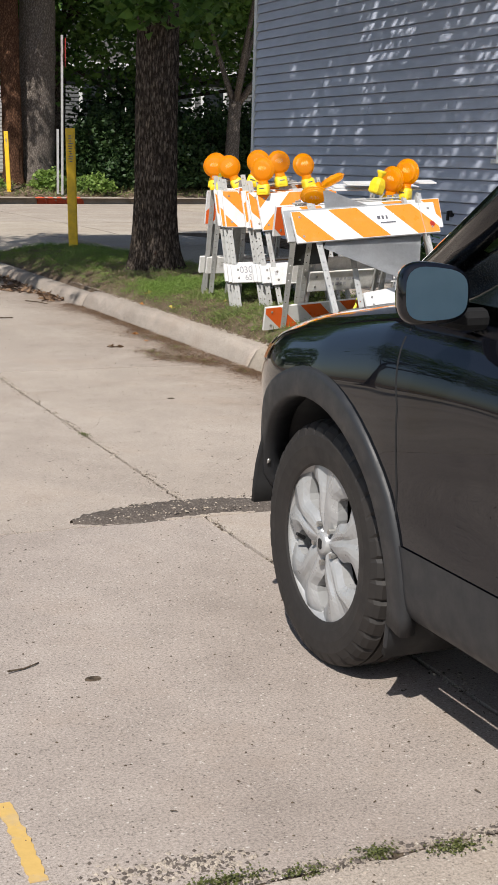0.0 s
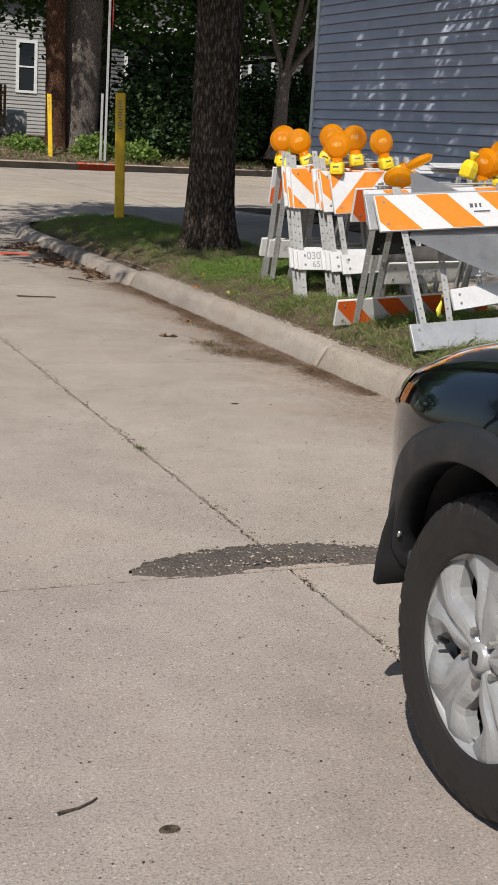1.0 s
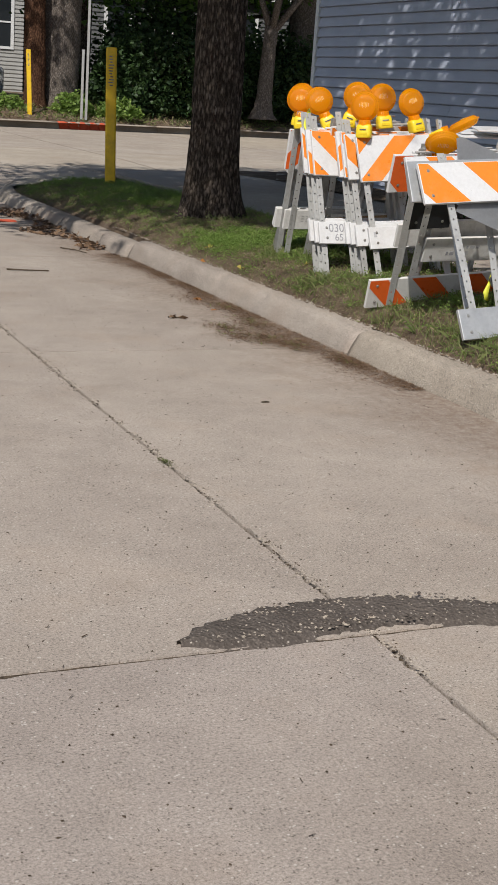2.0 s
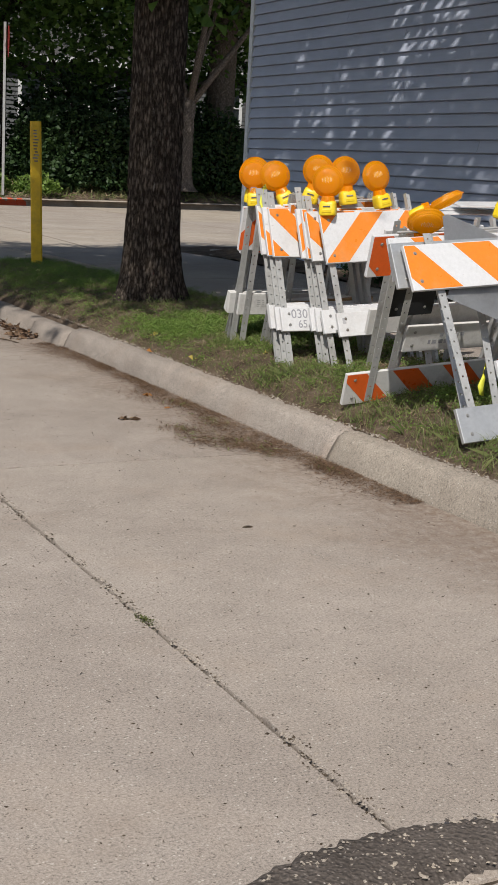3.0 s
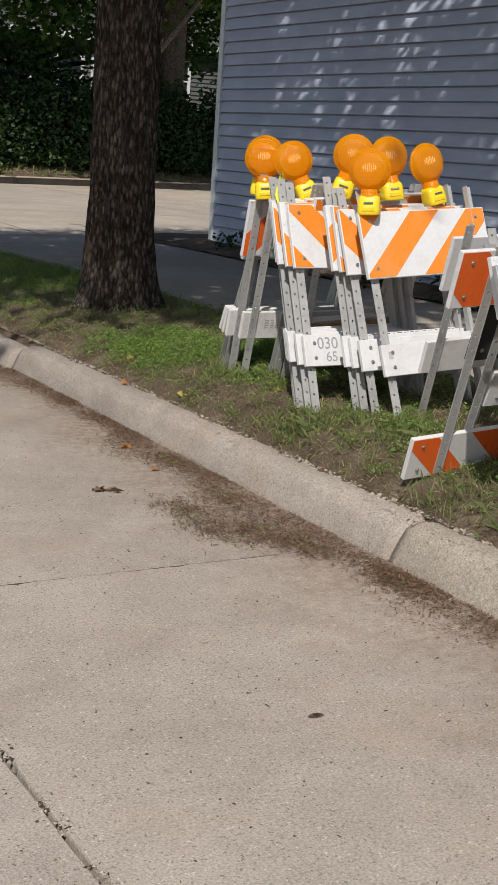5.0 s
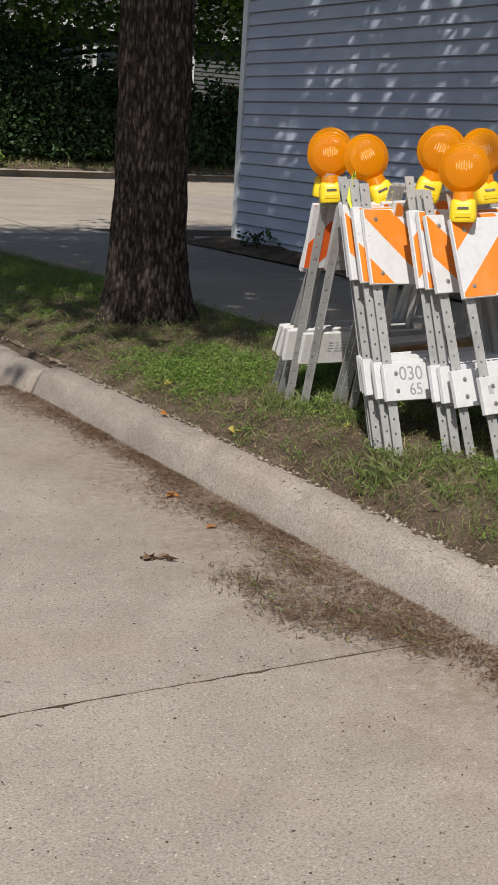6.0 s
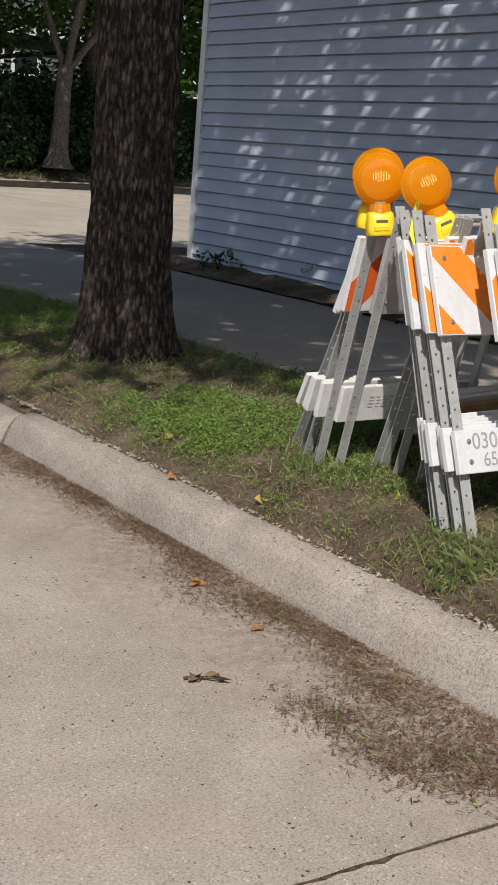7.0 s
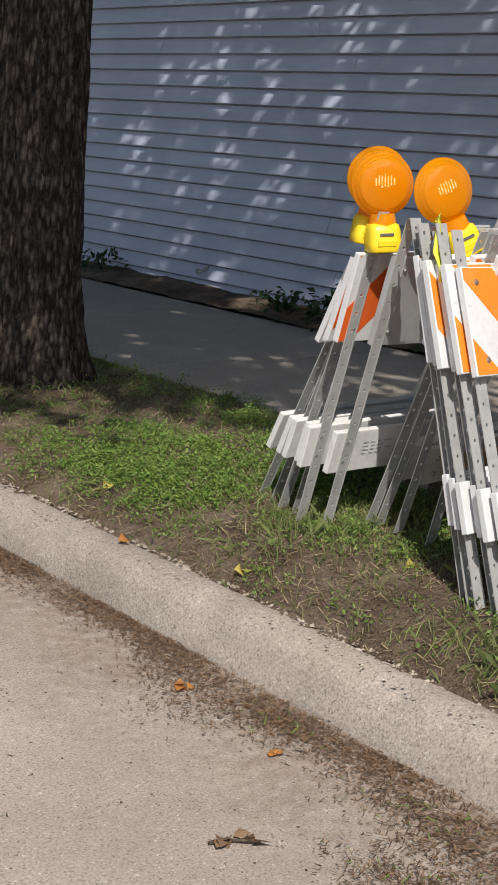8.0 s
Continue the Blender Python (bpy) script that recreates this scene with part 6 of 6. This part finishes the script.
# ---------------------------------------------------------------- marker posts and sign
def marker_post(x, y, z, h, lean, label):
    p = empty("marker_post", pose(x, y, z, 0, lean, -20), label, "marker post", "yellow marker posts")
    bm2 = bmesh.new()
    rings = []
    for zz in (-0.1, 0.3 * h, 0.6 * h, h - 0.01, h):
        s = 1.0 if zz < h else 0.9
        rings.append([(a * s, b * s, zz) for a, b in ((-0.055, -0.012), (-0.04, -0.02), (0.04, -0.02), (0.055, -0.012), (0.055, 0.006), (0.04, 0.0), (-0.04, 0.0), (-0.055, 0.006))])
    loft(bm2, rings)
    part("post", bm2, "yellow_post", p)
    bm2 = bmesh.new()
    box(bm2, 0.07, 0.002, 0.34, pose(0, -0.0215, h - 0.24))
    d = part("decal", bm2, "yellow_post", p, "warning decal with unreadable black marks")
    rr = random.Random(4)
    for i in range(11):
        bm2 = bmesh.new()
        box(bm2, rr.uniform(0.025, 0.055), 0.001, 0.012, pose(rr.uniform(-0.006, 0.006), -0.0235, h - 0.09 - 0.029 * i))
        part("mark", bm2, "ink", d)
    return p


marker_post(2.68, 10.6, 0.2, 1.43, -1.6, "yellow utility marker post in the grass near the corner")
marker_post(6.55, 29.75, 0.45, 1.5, -2.5, "yellow utility marker post behind the far kerb")
# red paint on the far kerb
for a in range(5):
    pts = [tuple((FAR_A + U * (3.0 + 0.29 * a + 0.285 * s / 3)).to_tuple()) for s in range(4)]
    o = kerb_stone(pts[::-1], lambda x, y: 0.123, -0.3, -0.004, mat="red_paint", parent=far_kerb, rough=0.8, seed=300 + a)
    o.name = "painted_kerb"
# stop sign, nearly edge-on
sg = empty("street_sign", pose(8.03, 29.9, 0.55, 0, 0, 0), "red street sign on a galvanised post behind the far kerb", "street sign")
part("post", boxb(-0.03, 0.03, -0.02, 0.02, -0.2, 3.9, 0.004), "steel", sg)
part("stub_post", boxb(-0.15, -0.09, -0.02, 0.02, -0.2, 1.5, 0.004), "steel", sg)
bm = bmesh.new()
cyl(bm, 0.4, 0.4, 0.006, pose(0.08, -0.03, 3.45) @ pose(0, 0, 0, 0, 0, 76) @ pose(0, 0, 0, 90, 22.5, 0), 8)
part("sign_plate", bm, "red_sign", sg, "red octagonal plate")

# ---------------------------------------------------------------- far side trees, shrubs and houses
BIG = ((0, 0), (0.42, 0.4), (0, 1), (-0.42, 0.4))


def far_tree(base, h, r0, r1, blobs, density, leaf, label, mat, lean=(0, 0), seed=1, flare=0.2):
    return tree("tree", base, h, r0, r1, flare, blobs, density * 1.7, leaf * 0.72, label, mat, seed, lean, 0.05, 40, 50, (16, 0.35))


# the high crown lumps near the kerb are unseen, added to block sun from the yard
far_tree((7.72, 31.6, 0.5), 6.0, 0.54, 0.48, [(7, 30.5, 9.5, 4, 4, 2.6), (4, 33, 8.5, 3.5, 3.5, 2.4), (9, 27.5, 10, 3.5, 3, 2.2), (6.0, 35, 7.2, 3.2, 3, 2.6), (3.2, 29, 9.5, 3, 3, 2)], 26, 0.26, "large grey-barked tree behind the far kerb", "bark_grey", (0.15, 0), 5)
far_tree((6.98, 31.0, 0.5), 5.6, 0.26, 0.24, [(6.0, 31.0, 8.4, 2.2, 2.2, 1.5)], 22, 0.26, "split brown trunk beside the large tree", "bark_brown", (-0.1, 0), 6, 0.1)
far_tree((9.0, 33.8, 0.6), 4.5, 0.2, 0.15, [(9.5, 33.5, 6.6, 3.0, 2.6, 2.0), (11.5, 32.5, 7.2, 3.2, 3, 2.0), (10.5, 28.5, 9.4, 3, 3, 2)], 28, 0.24, "dark tree standing behind the shrubs", "bark", (0.1, 0), 7)
far_tree((13.62, 31.6, 0.6), 2.5, 0.2, 0.16, [(12.6, 31.6, 6.2, 1.8, 2.2, 1.6), (15.2, 31.8, 6.8, 2.2, 2.4, 1.8), (14.0, 29.0, 9.0, 3.4, 3, 2.2), (17.5, 31, 8.0, 3.2, 3, 2.4)], 30, 0.24, "forked grey tree beside the far street", "bark_grey", (0.12, 0), 8)
far_tree((16.0, 34.5, 0.7), 5.0, 0.42, 0.36, [(18, 34, 7.2, 3.2, 3, 2.4), (21, 36, 7.5, 3.4, 3, 2.6), (15, 36, 7.4, 3, 3, 2.2), (17.5, 29.5, 10, 3.4, 3, 2)], 28, 0.25, "broad tree trunk beside a far house", "bark_grey", (0.1, 0), 9)
far_tree((1.0, 36.5, 0.7), 4.6, 0.26, 0.2, [(1.5, 36, 6.6, 3.2, 3, 2.2), (-2.5, 36, 7.0, 3.4, 3, 2.4), (4.6, 38, 6.4, 3, 3, 2.2), (0, 31, 9.5, 3.4, 3, 2)], 28, 0.25, "shade tree in the far yard", "bark", (0, 0), 10)
far_tree((30.0, 58.0, 0.0), 5, 0.3, 0.25, [(12, 58, 6.5, 8, 2.5, 6), (26, 56, 6.5, 8, 2.5, 6), (0, 58, 6.5, 8, 2.5, 6), (40, 50, 6.5, 8, 2.5, 6), (-14, 54, 6.5, 8, 2.5, 6)], 5, 0.7, "dense far wood behind the houses", "bark", (0, 0), 14)
far_tree((24.0, 38.0, 0.7), 4.6, 0.26, 0.2, [(24, 37, 6.6, 3.4, 3, 3), (27, 38, 6.4, 3.2, 3, 3), (22, 32, 8.8, 3.2, 3, 2.4)], 28, 0.25, "shade tree in the far yard", "bark", (0, 0), 12)
for i, (x, y) in enumerate(((-9.5, 14.0), (-12.5, 4.0))):
    far_tree((x, y, 0.0), 3.6, 0.22, 0.16, [(x, y, 6.2, 2.6, 2.6, 2.0), (x + 1.4, y + 1.5, 6.8, 1.8, 1.8, 1.4), (x - 1.2, y - 1.2, 5.8, 1.8, 1.8, 1.4)], 40, 0.18, "street tree on the opposite verge", "bark", (0.1, 0), 20 + i)


tree("tree", (12.0, 36.0, 0.6), 2.6, 0.16, 0.12, 0.08, [(10.0, 33.2, 4.4, 2.4, 1.2, 1.5), (13.0, 33.6, 4.9, 2.2, 1.3, 1.5), (16.4, 35.6, 4.9, 2.8, 1.4, 1.5), (19.6, 36.5, 4.9, 2.6, 1.4, 1.7), (8.2, 36.6, 5.0, 2.0, 1.4, 1.6), (12.5, 36.2, 4.6, 2.6, 1.2, 1.4), (22.5, 37, 4.4, 2.4, 1.4, 2.0)],
     90, 0.16, "leafy understorey tree shading the far yard", "bark", 31, (0, 0), 0.02, 30, 30, (16, 0.3))
tree("tree", (4.4, 37.0, 0.6), 2.6, 0.16, 0.12, 0.08, [(4.6, 35.5, 4.6, 2.0, 1.4, 1.6), (1.0, 36.0, 4.2, 2.6, 1.4, 2.0), (6.0, 38.5, 5.2, 1.6, 1.2, 1.2), (-2.5, 37, 4.2, 2.8, 1.4, 2.0)],
     75, 0.16, "leafy understorey tree by the far fence", "bark", 32, (0, 0), 0.02, 30, 30, (16, 0.3))


def shrub(x, y, z, rx, ry, h, n, leaf, label, mat="bush", seed=1):
    r4 = np.random.default_rng(seed)
    s = empty("shrub", pose(0, 0, 0), label, "shrub", "shrubs behind the far kerb")
    p = r4.normal(size=(n, 3))
    p /= np.linalg.norm(p, axis=1)[:, None]
    p *= (0.45 + 0.55 * r4.random(n) ** 0.6)[:, None]
    p[:, 2] = np.abs(p[:, 2])
    lump = np.array([1 + 0.35 * noise.noise((a[0] * 2 + seed, a[1] * 2, a[2] * 2)) for a in p])
    p = p * lump[:, None] * (rx, ry, h) + (x, y, z)
    v2, f2 = fan_leaves(r4, p, leaf, BIG, 0.3)
    o = soup("foliage", v2, f2, mat, s)
    o["kind"] = "stuff"
    bm2 = bmesh.new()
    for q in range(7):
        a = r4.uniform(0, 6.28)
        tube(bm2, [(x, y, z - 0.1), (x + 0.3 * rx * math.cos(a), y + 0.3 * ry * math.sin(a), z + h * 0.4), (x + 0.6 * rx * math.cos(a), y + 0.6 * ry * math.sin(a), z + h * 0.75)], [0.03, 0.02, 0.008], 6)
    part("stem", bm2, "bark", s)
    return s


DK = "dense dark green shrub behind the far kerb"
shrub(9.6, 31.6, 0.6, 1.0, 0.9, 2.0, 4500, 0.13, DK, seed=1)
shrub(10.9, 31.9, 0.6, 1.2, 0.9, 2.2, 5000, 0.13, DK, seed=2)
shrub(12.3, 32.2, 0.6, 1.1, 0.9, 1.9, 4200, 0.13, DK, seed=3)
shrub(13.7, 32.8, 0.6, 1.2, 0.9, 2.2, 4500, 0.13, DK, seed=4)
shrub(15.3, 33.1, 0.6, 1.3, 0.9, 2.3, 5000, 0.13, DK, seed=5)
shrub(17.2, 33.6, 0.6, 1.5, 0.9, 2.1, 5000, 0.13, DK, seed=6)
shrub(19.5, 34.4, 0.6, 1.6, 0.9, 2.2, 4500, 0.14, DK, seed=7)
shrub(11.2, 33.4, 0.6, 2.6, 0.8, 3.2, 6500, 0.16, DK, seed=15)
shrub(15.2, 34.6, 0.6, 2.8, 0.8, 2.7, 6500, 0.16, DK, seed=16)
shrub(7.9, 30.6, 0.45, 0.6, 0.4, 0.55, 1100, 0.1, "low weedy growth at the foot of the sign", "weed", 8)
shrub(6.0, 30.3, 0.4, 0.7, 0.4, 0.5, 1100, 0.1, "bright green low plant by the big tree", "weed", 9)
shrub(4.6, 30.4, 0.4, 0.9, 0.5, 0.4, 900, 0.1, "low green plants along the far yard", "bush", 10)
shrub(9.0, 30.4, 0.45, 0.7, 0.35, 0.45, 900, 0.09, "low weedy growth along the bank", "weed", 11)
bank = []
r5 = np.random.default_rng(71)
for _ in range(9000):
    al, bk = r5.uniform(-8, 18), r5.uniform(0.2, 2.4)
    q = far_pt(al, bk)
    bank.append((q.x, q.y, yard_z(bk, al)))
v, f = blades(r5, np.array(bank[:4500]), 0.2, 0.02, 0.7)
tagged(soup("grass", v, f, "grass"), "rough grass on the far bank", "grass", kind="stuff")
v, f = slivers(r5, np.array(bank[4500:]) + (0, 0, 0.02), 0.2, 0.02, 0.3)
tagged(soup("dry_grass", v, f, "dry"), "dry leaves and straw on the far bank", "dry grass", kind="stuff")


def far_house(x0, x1, y, z0, z1, depth, wall, label, wins, roof_h=2.2, door=None):
    h = empty("house", pose(0, 0, 0), label, "house")
    part("wall", boxb(x0, x1, y, y + depth, z0, z1), wall, h)
    zz = z0 + 0.12
    while zz < z1 - 0.1:
        part("siding_board", boxb(x0 - 0.01, x1 + 0.01, y - 0.03, y, zz, zz + 0.1), wall, h)
        zz += 0.15
    bm2 = bmesh.new()
    loft(bm2, [[(x, y - 0.4, z1), (x, y + depth / 2, z1 + roof_h), (x, y + depth + 0.4, z1), (x, y + depth + 0.4, z1 - 0.12), (x, y - 0.4, z1 - 0.12)] for x in (x0 - 0.4, x1 + 0.4)])
    part("roof", bm2, "roof", h)
    part("fascia", boxb(x0 - 0.4, x1 + 0.4, y - 0.44, y - 0.4, z1 - 0.2, z1 + 0.02), "trim", h, "white fascia board")
    for wx0, wx1, wz0, wz1 in wins:
        w = part("window", boxb(wx0, wx1, y - 0.05, y - 0.035, wz0, wz1), "window", h, "dark window with white frame")
        for a, b, c0, d0 in ((wx0 - 0.12, wx0, wz0 - 0.1, wz1 + 0.12), (wx1, wx1 + 0.12, wz0 - 0.1, wz1 + 0.12), (wx0, wx1, wz1, wz1 + 0.12), (wx0, wx1, wz0 - 0.1, wz0), (wx0, wx1, (wz0 + wz1) / 2 - 0.03, (wz0 + wz1) / 2 + 0.03)):
            part("frame", boxb(a, b, y - 0.08, y - 0.03, c0, d0), "trim", w)
    return h


far_house(11.2, 23.5, 43.0, 0.4, 4.75, 8, "far_grey", "grey sided house behind trees with white framed windows", [(12.5, 13.3, 2.0, 4.1), (16.0, 16.8, 2.6, 4.0), (17.3, 18.1, 2.6, 4.0), (20.1, 20.9, 2.9, 4.1), (14.2, 14.9, 2.4, 4.1)])
far_house(8.9, 11.0, 49.0, 0.4, 6.0, 8, "far_white", "white sided house far behind the big tree", [(9.9, 10.5, 2.4, 4.2)])
far_house(-6.0, 3.5, 47.0, 0.4, 4.6, 8, "far_grey", "house in the far yard behind trees", [(-3, -1.8, 2, 3.5), (1, 2.2, 2, 3.5)])
# picket fence in the far yard
fen = empty("picket_fence", pose(0, 0, 0), "yellowish wooden picket fence in the far yard", "fence")
for i in range(26):
    part("picket", boxb(4.2 + 0.13 * i, 4.29 + 0.13 * i, 40.0, 40.02, 1.0, 2.35), "fence", fen)
for z in (1.3, 2.05):
    part("rail", boxb(4.2, 7.55, 40.02, 40.06, z, z + 0.08), "fence", fen)
bm = bmesh.new()
box(bm, 1.5, 0.9, 0.9, pose(8.2, 43.5, 1.15), 0.15)
tagged(part("storage_bin", bm, "far_white"), "pale storage bin in the far yard", "bin")
# brown board fence beside the far house
fen = empty("board_fence", pose(0, 0, 0), "brown board fence between far houses", "fence")
for i in range(16):
    part("board", boxb(21.0 + 0.16 * i, 21.15 + 0.16 * i, 40.5, 40.53, 0.5, 3.0), "bark_brown", fen)
part("rail", boxb(21.0, 23.6, 40.53, 40.58, 2.5, 2.6), "bark_brown", fen)
# house behind the walk's start, seen in the door mirror
far_house(-9.0, 2.6, -24.0, 0.0, 5.5, 0.4, "teal", "pale blue-green sided house behind the street", [(-3.2, -2.2, 1.6, 3.2), (-6.2, -5.2, 1.6, 3.2)])
